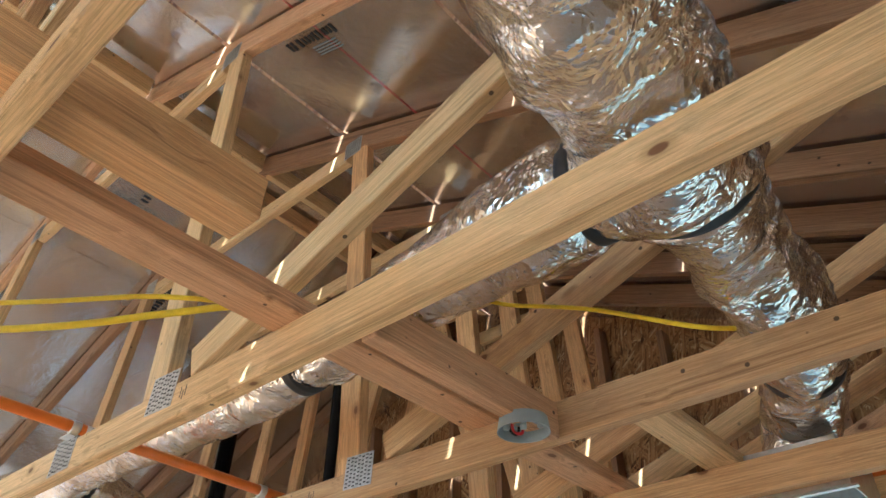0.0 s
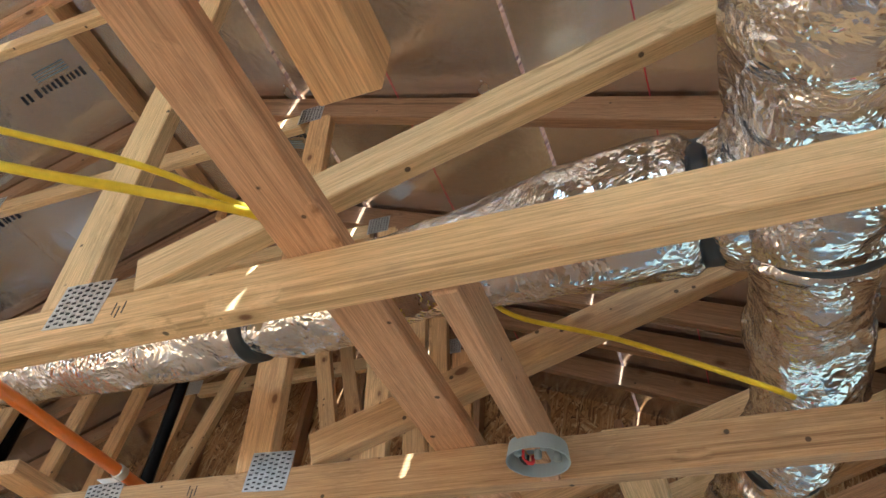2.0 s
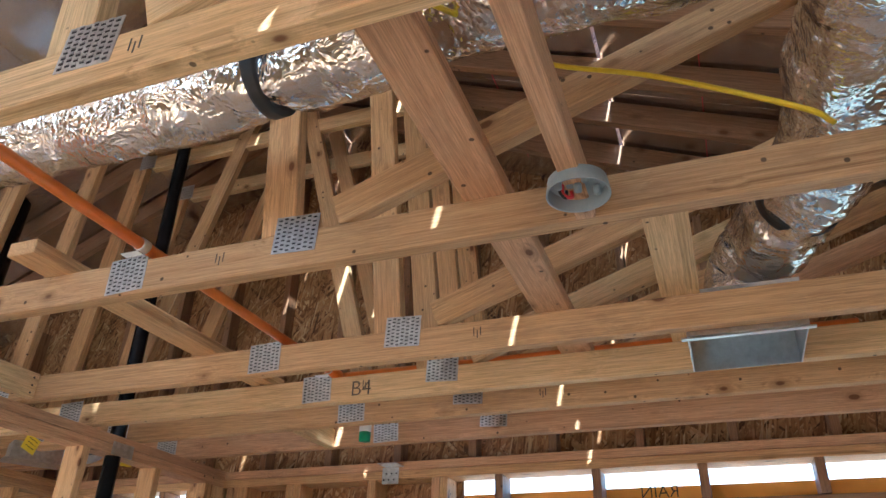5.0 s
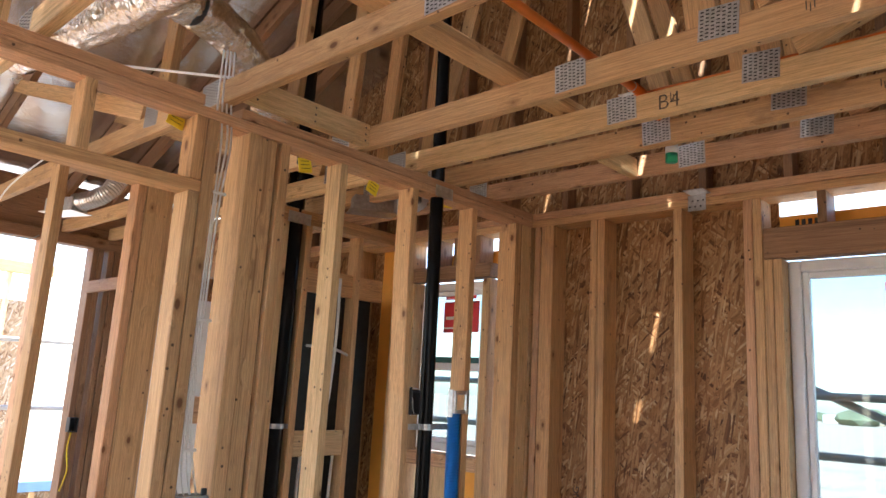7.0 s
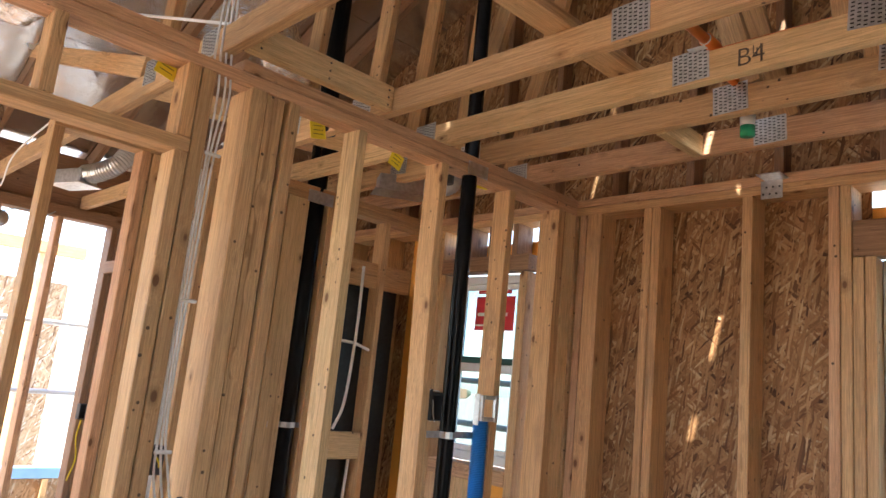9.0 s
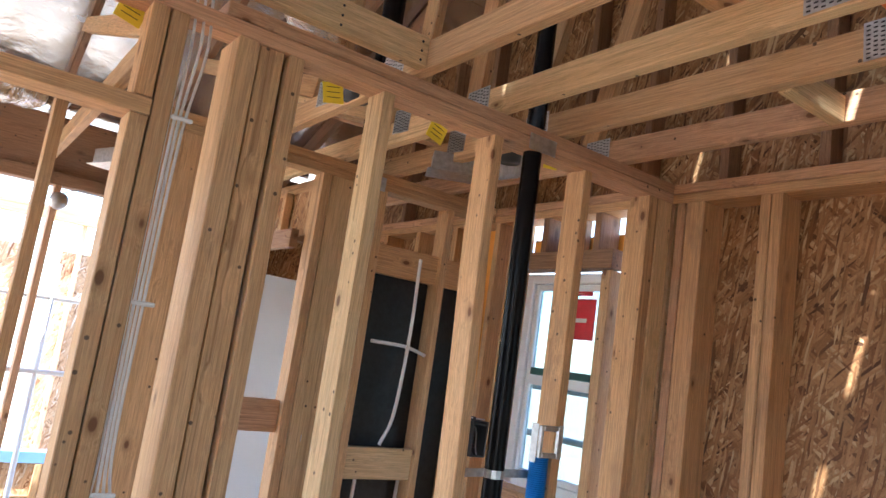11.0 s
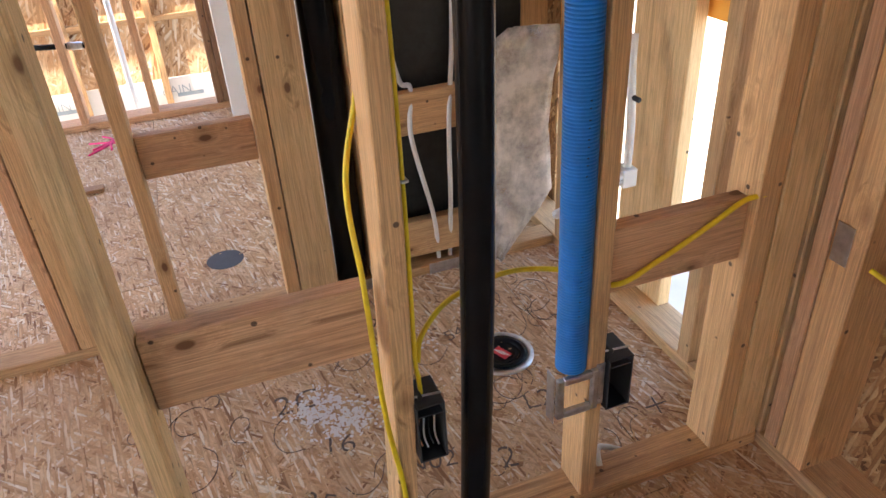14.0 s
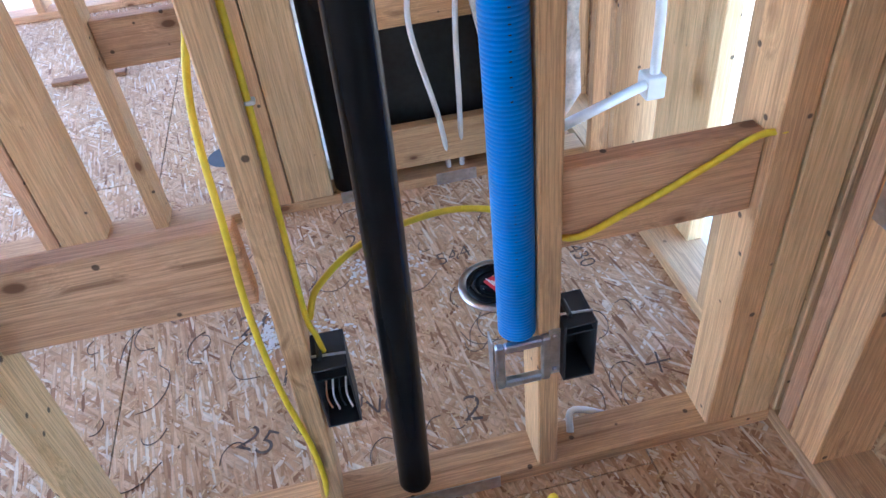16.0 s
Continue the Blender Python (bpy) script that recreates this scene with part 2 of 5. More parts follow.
m.link(m.ramp(m.noise(m.coords((1, 1, 1)), 9.0, 6, 0.7), (0.35, (0.25, 0.25, 0.25)), (0.62, (0.95, 0.95, 0.95))), both.inputs[0])
m.link(clear.outputs[0], both.inputs[1])
m.link(m.b.outputs[0], both.inputs[2])
m.link(both.outputs[0], m.t.nodes["Material Output"].inputs[0])
CLEAR_FILM = m.m


# ---- shaping ----
def mesh_of(name, verts, faces, mat, smooth=False):
    me = bpy.data.meshes.new(name)
    me.from_pydata([tuple(v) for v in verts], [], faces)
    me.materials.append(mat)
    if smooth:
        me.shade_smooth()
    return me


def add(name, me, parent=None, m=None, label=""):
    ob = new(name, me)
    if m is not None:
        ob.matrix_world = m
    if parent is not None:
        ob.parent = parent
        ob.matrix_parent_inverse = parent.matrix_world.inverted()
    if label:
        ob["label"] = label
    return ob


def thing(name, at, label, category, group="", kind=""):
    ob = new(name)
    ob.empty_display_size = 0.1
    ob.matrix_world = Matrix.Translation(at)
    return tagged(ob, label, category, group, kind)


def box_mesh(name, sx, sy, sz, mat, c=0.003):
    """A box about the origin with chamfered edges."""
    hx, hy, hz = sx / 2, sy / 2, sz / 2
    c = min(c, hx * 0.6, hy * 0.6, hz * 0.6)
    bm = bmesh.new()
    pts = []
    for x in (-1, 1):
        for y in (-1, 1):
            for z in (-1, 1):
                pts += [(x * hx, y * (hy - c), z * (hz - c)), (x * (hx - c), y * hy, z * (hz - c)), (x * (hx - c), y * (hy - c), z * hz)]
    for p in pts:
        bm.verts.new(p)
    bmesh.ops.convex_hull(bm, input=bm.verts)
    bmesh.ops.recalc_face_normals(bm, faces=bm.faces)
    me = bpy.data.meshes.new(name)
    bm.to_mesh(me)
    bm.free()
    me.materials.append(mat)
    return me


def block(name, lo, hi, mat, parent=None, label="", c=0.003):
    """A chamfered block between two corners, aligned to the walls; its longest side is its local x, for the grain."""
    lo, hi = Vector(lo), Vector(hi)
    s, mid = hi - lo, (lo + hi) / 2
    if s.z >= s.x and s.z >= s.y:
        return add(name, box_mesh(name, s.z, s.y, s.x, mat, c), parent, Matrix.Translation(mid) @ pose(0, 0, 0, 0, -90, 0), label)
    if s.y >= s.x:
        return add(name, box_mesh(name, s.y, s.x, s.z, mat, c), parent, Matrix.Translation(mid) @ pose(0, 0, 0, 0, 0, 90), label)
    return add(name, box_mesh(name, s.x, s.y, s.z, mat, c), parent, Matrix.Translation(mid), label)


def beam(name, a, b, w, h, mat, parent=None, label="", up=(0, 0, 1), c=0.003):
    """A board from a to b: h along the side nearest to up, w across it."""
    a, b = Vector(a), Vector(b)
    x = (b - a).normalized()
    z = Vector(up)
    z = (z - x * z.dot(x)).normalized()
    y = z.cross(x)
    mtx = Matrix((x, y, z)).transposed().to_4x4()
    return add(name, box_mesh(name, (b - a).length, w, h, mat, c), parent, Matrix.Translation((a + b) / 2) @ mtx, label)


def tube_mesh(name, pts, r, mat, n=12, wobble=None, caps=True):
    """A round tube along a smooth line through pts; r is a number or a function of the share of the way; wobble(s, angle) adds to it."""
    pts = [Vector(p) for p in pts]
    verts, faces = [], []
    ref = None
    total = len(pts) - 1
    for i, p in enumerate(pts):
        d = (pts[min(i + 1, total)] - pts[max(i - 1, 0)]).normalized()
        if ref is None:
            ref = Vector((0, 0, 1)) if abs(d.z) < 0.9 else Vector((1, 0, 0))
        u = (ref - d * ref.dot(d)).normalized()
        ref = u
        w = d.cross(u)
        for k in range(n):
            a = 2 * math.pi * k / n
            rad = (r(i / total) if callable(r) else r) + (wobble(p, a) if wobble else 0)
            verts.append(p + (u * math.cos(a) + w * math.sin(a)) * rad)
    for i in range(total):
        for k in range(n):
            j = (k + 1) % n
            faces.append((i * n + k, i * n + j, (i + 1) * n + j, (i + 1) * n + k))
    if caps:
        faces.append(tuple(range(n - 1, -1, -1)))
        faces.append(tuple(range(total * n, total * n + n)))
    return mesh_of(name, verts, faces, mat, True)


def curve(pts, steps=10):
    """Points of a smooth line through pts (Catmull-Rom)."""
    p = [Vector(q) for q in pts]
    p = [p[0] * 2 - p[1]] + p + [p[-1] * 2 - p[-2]]
    out = []
    for i in range(1, len(p) - 2):
        for k in range(steps):
            t = k / steps
            a, b, c, d = p[i - 1:i + 3]
            out.append(0.5 * (2 * b + (c - a) * t + (2 * a - 5 * b + 4 * c - d) * t * t + (3 * b - a - 3 * c + d) * t ** 3))
    return out + [p[-2]]


def tube(name, pts, r, mat, parent=None, label="", n=12, steps=10, **kw):
    return add(name, tube_mesh(name, curve(pts, steps) if steps else pts, r, mat, n, **kw), parent, None, label)


def lettering(name, text, size, m, mat, parent=None, depth=0.0006):
    cu = bpy.data.curves.new(name, "FONT")
    cu.body, cu.size, cu.align_x, cu.align_y, cu.extrude = text, size, "CENTER", "CENTER", depth
    cu.offset = -0.012 * size
    tmp = bpy.data.objects.new(name, cu)
    scene.collection.objects.link(tmp)
    me = bpy.data.meshes.new_from_object(tmp.evaluated_get(bpy.context.evaluated_depsgraph_get()))
    bpy.data.objects.remove(tmp)
    me.materials.clear()
    me.materials.append(mat)
    return add(name, me, parent, m)


# ---- the house: levels and lines ----
UNIT = 0.893                     # metres to one unit of the plan below; to_metres() at the end applies it
ST, DP = 0.0427, 0.0995          # thickness and depth of a stud
PLATE, TOP = 2.678, 2.763        # underside and top of the top plates
PX = -3.335                      # room face of the pipe wall
QX = -4.505                      # near face of the shower wall
NY = 3.564                       # room face of the north wall
WX = -6.850                      # room face of the west wall
RIDGE, PITCH = -2.85, 0.435      # line of the ridge and slope of the roof
SLIT = (-2.055, -1.01)           # gaps left between the roof sheets, along y


def roof_z(x):
    return 5.0 - PITCH * abs(x - RIDGE)


def sheet(name, x0, x1, z0, z1, y, mat, parent, t=0.012):
    """An upright board facing south, thin along y."""
    m = Matrix(((0, 1, 0, (x0 + x1) / 2), (0, 0, 1, y + t / 2), (1, 0, 0, (z0 + z1) / 2), (0, 0, 0, 1)))
    return add(name, box_mesh(name, z1 - z0, x1 - x0, t, mat, 0.001), parent, m)


def side_sheet(name, y0, y1, z0, z1, x, mat, parent, t=0.012):
    """An upright board facing east or west, thin along x."""
    m = Matrix(((0, 0, -1, x + t / 2), (0, 1, 0, (y0 + y1) / 2), (1, 0, 0, (z0 + z1) / 2), (0, 0, 0, 1)))
    return add(name, box_mesh(name, z1 - z0, y1 - y0, t, mat, 0.001), parent, m)


def stud(wall, name, x0, x1, y0, y1, z0, z1, mat=None, label=""):
    return block(name, (x0, y0, z0), (x1, y1, z1), mat or FIR, wall, label)


# ground and distance
gm = box_mesh("ground", 900, 900, 0.4, DIRT, 0.01)
tagged(add("ground", gm, None, Matrix.Translation((0, 0, -3.3))), "dry bare earth of the building site", "ground", kind="structure")

# floor sheets
floor = thing("floor", (0, 0, 0), "strand board subfloor with marker notes and shavings", "floor", kind="structure")
slab = block("joist_deck", (-6.99, -4.1, -0.30), (2.14, 3.67, -0.0185), DARK_SHADED_FIR, floor)
yy = -4.05
row = 0
while yy < 3.66:
    y1 = min(yy + 1.217, 3.665)
    xx = -6.98 - (1.2 if row % 2 else 0.35)
    while xx < 2.13:
        x0, x1 = max(xx, -6.98), min(xx + 2.437, 2.13)
        if x1 - x0 > 0.05:
            me = box_mesh("floor_panel", x1 - x0, y1 - yy, 0.018, OSB_FLOOR, 0.001)
            add("floor_panel", me, floor, Matrix.Translation(((x0 + x1) / 2, (yy + y1) / 2, -0.009)))
        xx += 2.44
    yy += 1.22
    row += 1

# ---- north wall ----
north = thing("wall_north", (0, NY, 0), "exterior wall of fir studs and strand board sheathing", "wall", kind="structure")


def n_stud(x0, x1, z0=0.04, z1=PLATE, mat=None, name="stud", y0=NY, y1=NY + 0.138):
    return stud(north, name, x0, x1, y0, y1, z0, z1, mat)


block("sill_plate", (-6.85, NY, 0.0), (-1.95, NY + 0.14, 0.04), FIR, north)
block("sill_plate", (1.25, NY, 0.0), (2.0, NY + 0.14, 0.04), FIR, north)
block("top_plate", (-6.85, NY, PLATE), (2.0, NY + 0.14, PLATE + 0.041), FIR, north)
block("top_plate", (-6.85, NY, PLATE + 0.043), (2.0, NY + 0.14, TOP), RED_FIR, north)
for a, b, mt in ((-3.585, -3.545, FIR), (-3.540, -3.490, FIR), (-3.484, -3.400, PINE), (-3.390, -3.330, FIR), (-3.315, -3.275, RED_FIR), (-3.270, -3.185, FIR),
                 (-2.945, -2.903, FIR), (-2.900, -2.857, FIR), (-2.466, -2.422, FIR), (-2.120, -2.079, RED_FIR), (-2.076, -2.036, FIR)):
    n_stud(a, b, mat=mt)
for a, b in ((-2.033, -1.994), (-1.991, -1.953)):
    n_stud(a, b, z1=2.384)
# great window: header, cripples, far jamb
block("header", (-2.033, NY, 2.386), (1.25, NY + 0.09, 2.530), DARK_SHADED_FIR, north)
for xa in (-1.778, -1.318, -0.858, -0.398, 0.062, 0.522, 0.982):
    n_stud(xa - 0.02, xa + 0.02, 2.532, PLATE, DARK_SHADED_FIR, "cripple")
for xa in (1.255, 1.60, 1.95):
    n_stud(xa, xa + 0.05)
# sheathing of the north wall between corner and great window, and past it
sheet("sheathing", -3.47, -2.0, 0.0, TOP, NY + 0.139, OSB, north)
sheet("sheathing", 1.24, 2.15, 0.0, TOP, NY + 0.139, OSB, north)
# bath side: low open bay, sill, header
for a, b, z0, z1 in ((-4.360, -4.322, 0.04, PLATE), (-4.318, -4.280, 0.04, 2.40), (-3.695, -3.64, 0.04, 2.40),
                     (-4.50, -4.46, 0.04, PLATE)):
    n_stud(a, b, z0, z1)
n_stud(-4.20, -3.925, 0.04, 1.24, PINE, "wide_cripple", NY + 0.09, NY + 0.136)
block("header", (-4.320, NY, 2.41), (-3.642, NY + 0.09, 2.50), DARK_SHADED_FIR, north)
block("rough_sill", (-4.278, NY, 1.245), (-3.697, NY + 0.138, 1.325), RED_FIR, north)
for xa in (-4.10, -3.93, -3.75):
    n_stud(xa - 0.02, xa + 0.02, 2.50, PLATE, DARK_SHADED_FIR, "cripple")
for xa in (-4.9, -5.3, -5.7, -6.1, -6.5, -6.84):
    n_stud(xa, xa + 0.045)
sheet("sheathing", -6.98, -4.76, 0.0, TOP, NY + 0.139, OSB, north)
# gable above the plates
gable = thing("wall_gable", (0, NY, TOP), "strand board gable end with upright studs", "wall", kind="structure")
verts = []
for y in (NY + 0.139, NY + 0.151):
    verts += [(-6.98, y, TOP), (2.15, y, TOP), (2.15, y, roof_z(2.15) - 0.001), (RIDGE, y, roof_z(RIDGE) - 0.001), (-6.98, y, roof_z(-6.98) - 0.001)]
m = Matrix(((0, 1, 0, 0), (0, 0, 1, 0), (1, 0, 0, 0), (0, 0, 0, 1)))
inv = m.inverted()
add("sheathing", mesh_of("sheathing", [inv @ Vector(v) for v in verts],
                         [(0, 1, 2, 3, 4), (9, 8, 7, 6, 5), (0, 5, 6, 1), (1, 6, 7, 2), (2, 7, 8, 3), (3, 8, 9, 4), (4, 9, 5, 0)], OSB), gable, m)
# gable studs in the darker fir: the shade up here is in their colour
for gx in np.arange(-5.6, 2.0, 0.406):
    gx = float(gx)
    block("gable_stud", (gx, NY + 0.048, TOP), (gx + 0.04, NY + 0.138, roof_z(gx) - 0.14), DARK_SHADED_FIR, gable)

# ---- roof deck with gaps along y ----
roof = thing("roof", (0, 0, 4.5), "roof deck of sheets lined with reflective foil", "roof", kind="structure")
SL = math.sqrt(1 + PITCH ** 2)
SLOPE = math.degrees(math.atan(PITCH))
east_edges = [RIDGE + 0.002, SLIT[0] - 0.008, SLIT[0] + 0.014, SLIT[1] - 0.005, SLIT[1] + 0.008, 0.11, 1.23, 2.6]
west_edges = [-7.45, -7.0, -5.95, -4.9, -3.86, RIDGE - 0.002]
for edges, ang in ((east_edges, SLOPE), (west_edges, -SLOPE)):
    for x0, x1 in zip(edges, edges[1:]):
        if x1 - x0 < 0.05:
            continue
        for y0 in np.arange(-4.5, 3.6, 2.44):
            y0, y1, mid = float(y0), min(float(y0) + 2.437, 3.95), (x0 + x1) / 2
            at = Matrix.Translation((mid, (y0 + y1) / 2, roof_z(mid))) @ pose(0, 0, 0, 0, ang, 0)
            add("foil_face", box_mesh("foil_face", (x1 - x0) * SL - 0.003, y1 - y0, 0.002, ROOF_FOIL, 0.0004), roof, at @ Matrix.Translation((0, 0, 0.001)))
            add("roof_sheet", box_mesh("roof_sheet", (x1 - x0) * SL - 0.003, y1 - y0, 0.040, OSB, 0.001), roof, at @ Matrix.Translation((0, 0, 0.0225)))
# blocking under the ridge, between the trusses
for y0, y1 in ((0.113, 0.811), (0.857, 1.511), (1.557, 2.126), (2.172, 2.576)):
    block("ridge_blocking", (RIDGE + 0.10, y0, 4.80), (RIDGE + 0.14, y1, 4.915), PINE, roof)
    block("ridge_blocking", (RIDGE - 0.14, y0, 4.80), (RIDGE - 0.10, y1, 4.915), FIR, roof)
# snapped chalk lines on the foil
for x in (-1.55, -0.62):
    beam("chalk_line", (x, -4.0, roof_z(x) - 0.003), (x, 3.5, roof_z(x) - 0.003), 0.0025, 0.002, RED, roof)
# printed marks on the foil, as plain bars
for cx, cy, flip in ((-1.62, 1.0, 1), (-3.95, 1.68, -1), (-3.55, 2.62, -1), (-2.35, 0.9, 1), (-3.2, 0.35, -1), (-3.25, 1.2, -1), (-2.3, 1.75, 1), (-4.2, 0.75, -1), (-4.6, 2.2, -1)):
    e = SLOPE if cx > RIDGE else -SLOPE
    base = Matrix.Translation((cx, cy, roof_z(cx) - 0.003)) @ pose(0, 0, 0, 0, e, 0)
    xx = -0.16
    for w in (0.022, 0.022, 0.0, 0.026, 0.02, 0.02, 0.02, 0.022, 0.022, 0.012, 0.02, 0.02, 0.024):
        if w:
            h = 0.045 if w > 0.021 else 0.034
            add("printed_mark", box_mesh("printed_mark", w * 0.62, h, 0.001, INK, 0.0002), roof, base @ Matrix.Translation((xx, 0, 0)))
        xx += (w or 0.012) + 0.006
    for k in range(4):
        add("printed_mark", box_mesh("printed_mark", 0.16, 0.006, 0.001, BOX_GREY, 0.0002), roof, base @ Matrix.Translation((0.03, flip * (0.045 + 0.014 * k), 0)))

# ---- trusses ----
# the first three continue the row unseen, added for closure and shading
TRUSS_Y = (-1.882, -1.200, -0.517, 0.165, 0.848, 1.533, 2.208, 2.576, 2.872, 3.225)
tw = 0.0427
th = 0.0997


def truss_plate(truss, x, y, z, w=0.115, h=0.09, turn=0.0):
    """A pressed plate with rows of teeth slots standing proud."""
    bm = bmesh.new()

    def bx(cx, cz, sx, sz, sy, cy):
        r = bmesh.ops.create_cube(bm, size=1.0)
        for v in r["verts"]:
            v.co = Vector((v.co.x * sx + cx, v.co.y * sy + cy, v.co.z * sz + cz))

    bx(0, 0, w, h, 0.0016, 0)
    plain_faces = len(bm.faces)
    for i in range(7):
        for j in range(8):
            bx((i - 3) * w / 7.4, (j - 3.5) * h / 8.4 + (0.002 if i % 2 else -0.002), w / 13, h / 26, 0.0020, -0.0006)
    punched = len(bm.faces)
    for i in range(7):
        for j in range(8):
            bx((i - 3) * w / 7.4, (j - 3.5) * h / 8.4 + (0.002 if i % 2 else -0.002) + h / 26, w / 13, h / 40, 0.0040, -0.0010)
    bm.faces.ensure_lookup_table()
    for f in bm.faces[plain_faces:punched]:
        f.material_index = 1
    me = bpy.data.meshes.new("truss_plate")
    bm.to_mesh(me)
    bm.free()
    me.materials.append(GALV)
    me.materials.append(INK)
    return add("truss_plate", me, truss, Matrix.Translation((x, y - 0.001, z)) @ pose(0, 0, 0, 0, turn, 0))


for i, y in enumerate(TRUSS_Y):
    tone = (FIR, RED_FIR, FIR, PINE, PINE, FIR, FIR, PINE, FIR, RED_FIR)[i]
    tr = thing("roof_truss", (0, y, TOP), "timber roof truss with toothed steel plates resting on the walls", "roof truss", "roof trusses")
    yc = y + tw / 2
    zt = TOP + 0.006
    beam("bottom_chord", (-6.93, yc, zt + th / 2), (2.10, yc, zt + th / 2), tw, th, tone, tr)
    zb, top = zt + th, 0.075
    # top chords beyond the fifth truss are coloured darker, as painted attic shade
    beam("top_chord", (-7.4, yc, roof_z(-7.4) - top), (RIDGE, yc, roof_z(RIDGE) - top), tw, 0.115, DARK_SHADED_FIR if i > 4 else RED_FIR, tr)
    beam("top_chord", (RIDGE, yc, roof_z(RIDGE) - top), (2.4, yc, roof_z(2.4) - top), tw, 0.115, DARK_SHADED_FIR if i > 4 else RED_FIR, tr)
    for side in (1, -1):
        def at(dx, z):
            return (RIDGE + side * dx, yc, z)
        beam("web", at(1.10, zb), at(0.95, roof_z(RIDGE + 0.95) - 0.14), tw, 0.0995, FIR if i != 4 else PINE, tr, up=(1, 0, 0))
        beam("web", at(1.26, zb + 0.043), at(3.60, zb + 0.043 + 2.34 * 0.355 * (1 if side > 0 else 0.9)), tw, 0.092, tone, tr)
        if i in (0, 1, 2, 8, 9):
            beam("web", at(0.69, zb), at(0.13, roof_z(RIDGE) - 0.2), tw - 0.002, 0.088, FIR, tr, up=(1, 0, 0))
        truss_plate(tr, RIDGE + side * 1.155, y, TOP + 0.100, 0.125, 0.105, 3)
        truss_plate(tr, RIDGE + side * 0.63, y, TOP + 0.066, 0.125, 0.105, -2)
        truss_plate(tr, RIDGE + side * 0.90, y, roof_z(RIDGE + 0.9) - 0.13, 0.11, 0.10, 0)
    if 3 < i < 9:
        xs = (-1.60, -1.93, -1.45, -2.02, -1.40)[i - 4]
        for k in range(3):
            block("grade_stamp", (xs + 0.011 * k, y - 0.0010, TOP + 0.055 - 0.008 * (k % 2)), (xs + 0.003 + 0.011 * k, y - 0.0002, TOP + 0.083 - 0.01 * (k == 1)), BOX_BLACK, tr, c=0.0002)
    beam("collar", (RIDGE - 0.86, yc, 4.46), (RIDGE + 0.86, yc, 4.46), tw - 0.004, 0.088, PINE, tr)

# ---- pipe wall ----
pw = thing("wall_partition", (PX, 2, 0), "open stud partition wall carrying pipes and cables", "wall", kind="structure")


def p_stud(y0, y1, z0=0.04, z1=PLATE, mat=None, name="stud", x0=PX - DP, x1=PX):
    return stud(pw, name, x0, x1, y0, y1, z0, z1, mat)


block("sill_plate", (PX - DP, 1.385, 0), (PX, NY - 0.003, 0.04), FIR, pw)
block("top_plate", (PX - DP, -4.0, PLATE), (PX, NY - 0.003, PLATE + 0.041), RED_FIR, pw)
block("top_plate", (PX - DP, -4.0, PLATE + 0.043), (PX, 1.44, TOP), RED_FIR, pw)
block("top_plate", (PX - DP, 1.60, PLATE + 0.043), (PX, NY - 0.003, TOP), RED_FIR, pw)
block("door_header", (PX - DP, -0.6, 2.386), (PX, 1.464, 2.43), FIR, pw)
p_stud(1.416, 1.461, z1=2.384)
p_stud(1.416, 1.461, 2.432, PLATE, name="cripple")
p_stud(1.466, 1.512)
p_stud(1.015, 1.055, 2.432, PLATE, name="cripple")
p_stud(0.55, 0.59, 2.432, PLATE, name="cripple")
p_stud(1.645, 1.705, x0=PX - 0.155)
p_stud(1.711, 1.783, x0=PX - DP - 0.02, x1=PX - 0.014)
p_stud(1.795, 1.841)
# this stud keeps a waney, knotted edge at its foot
verts, faces = [], []
steps = 90
for i in range(steps + 1):
    z = 0.04 + (PLATE - 0.04) * i / steps
    low = max(0.0, 1 - z / 0.75)
    bite = low * (0.012 + 0.016 * (0.5 + 0.5 * math.sin(z * 21 + 0.6)) + 0.010 * noise.noise(Vector((z * 14, 3.0, 0))))
    y0, y1, x0, x1 = 2.110, 2.152, PX - DP, PX
    for x, y in ((x0, y0), (x1 - bite * 0.5, y0), (x1, y0 + 0.004 + bite * 0.4), (x1, y1 - bite - 0.004), (x1 - bite * 1.6 - 0.004, y1), (x0, y1)):
        verts.append((z, y - 2.131, -(x - PX + DP / 2)))
    if i:
        for k in range(6):
            a, b = (i - 1) * 6 + k, (i - 1) * 6 + (k + 1) % 6
            faces.append((a, b, b + 6, a + 6))
faces += [(5, 4, 3, 2, 1, 0), tuple(range(steps * 6, steps * 6 + 6))]
add("stud", mesh_of("stud", verts, faces, PINE), pw, Matrix(((0, 0, -1, PX - DP / 2), (0, 1, 0, 2.131), (1, 0, 0, 0), (0, 0, 0, 1))), "pale stud with a waney edge")
bow_v, bow_f = [], []
for i in range(25):
    z = 0.04 + (PLATE - 0.04) * i / 24
    mid = 2.571 + 0.036 * math.sin(math.pi * min(1.0, z / 2.3)) + 0.012 * z / PLATE
    for x, y in ((-DP / 2, -0.0213), (DP / 2 - 0.003, -0.0213), (DP / 2, -0.0183), (DP / 2, 0.0183), (DP / 2 - 0.003, 0.0213), (-DP / 2, 0.0213)):
        bow_v.append((z, mid + y - 2.583, -x))
    if i:
        bow_f += [((i - 1) * 6 + k, (i - 1) * 6 + (k + 1) % 6, i * 6 + (k + 1) % 6, i * 6 + k) for k in range(6)]
bow_f += [(5, 4, 3, 2, 1, 0), tuple(range(144, 150))]
add("stud", mesh_of("stud", bow_v, bow_f, FIR), pw, Matrix(((0, 0, -1, PX - DP / 2), (0, 1, 0, 2.583), (1, 0, 0, 0), (0, 0, 0, 1))), "reddish stud bowed sideways")
p_stud(3.017, 3.059)
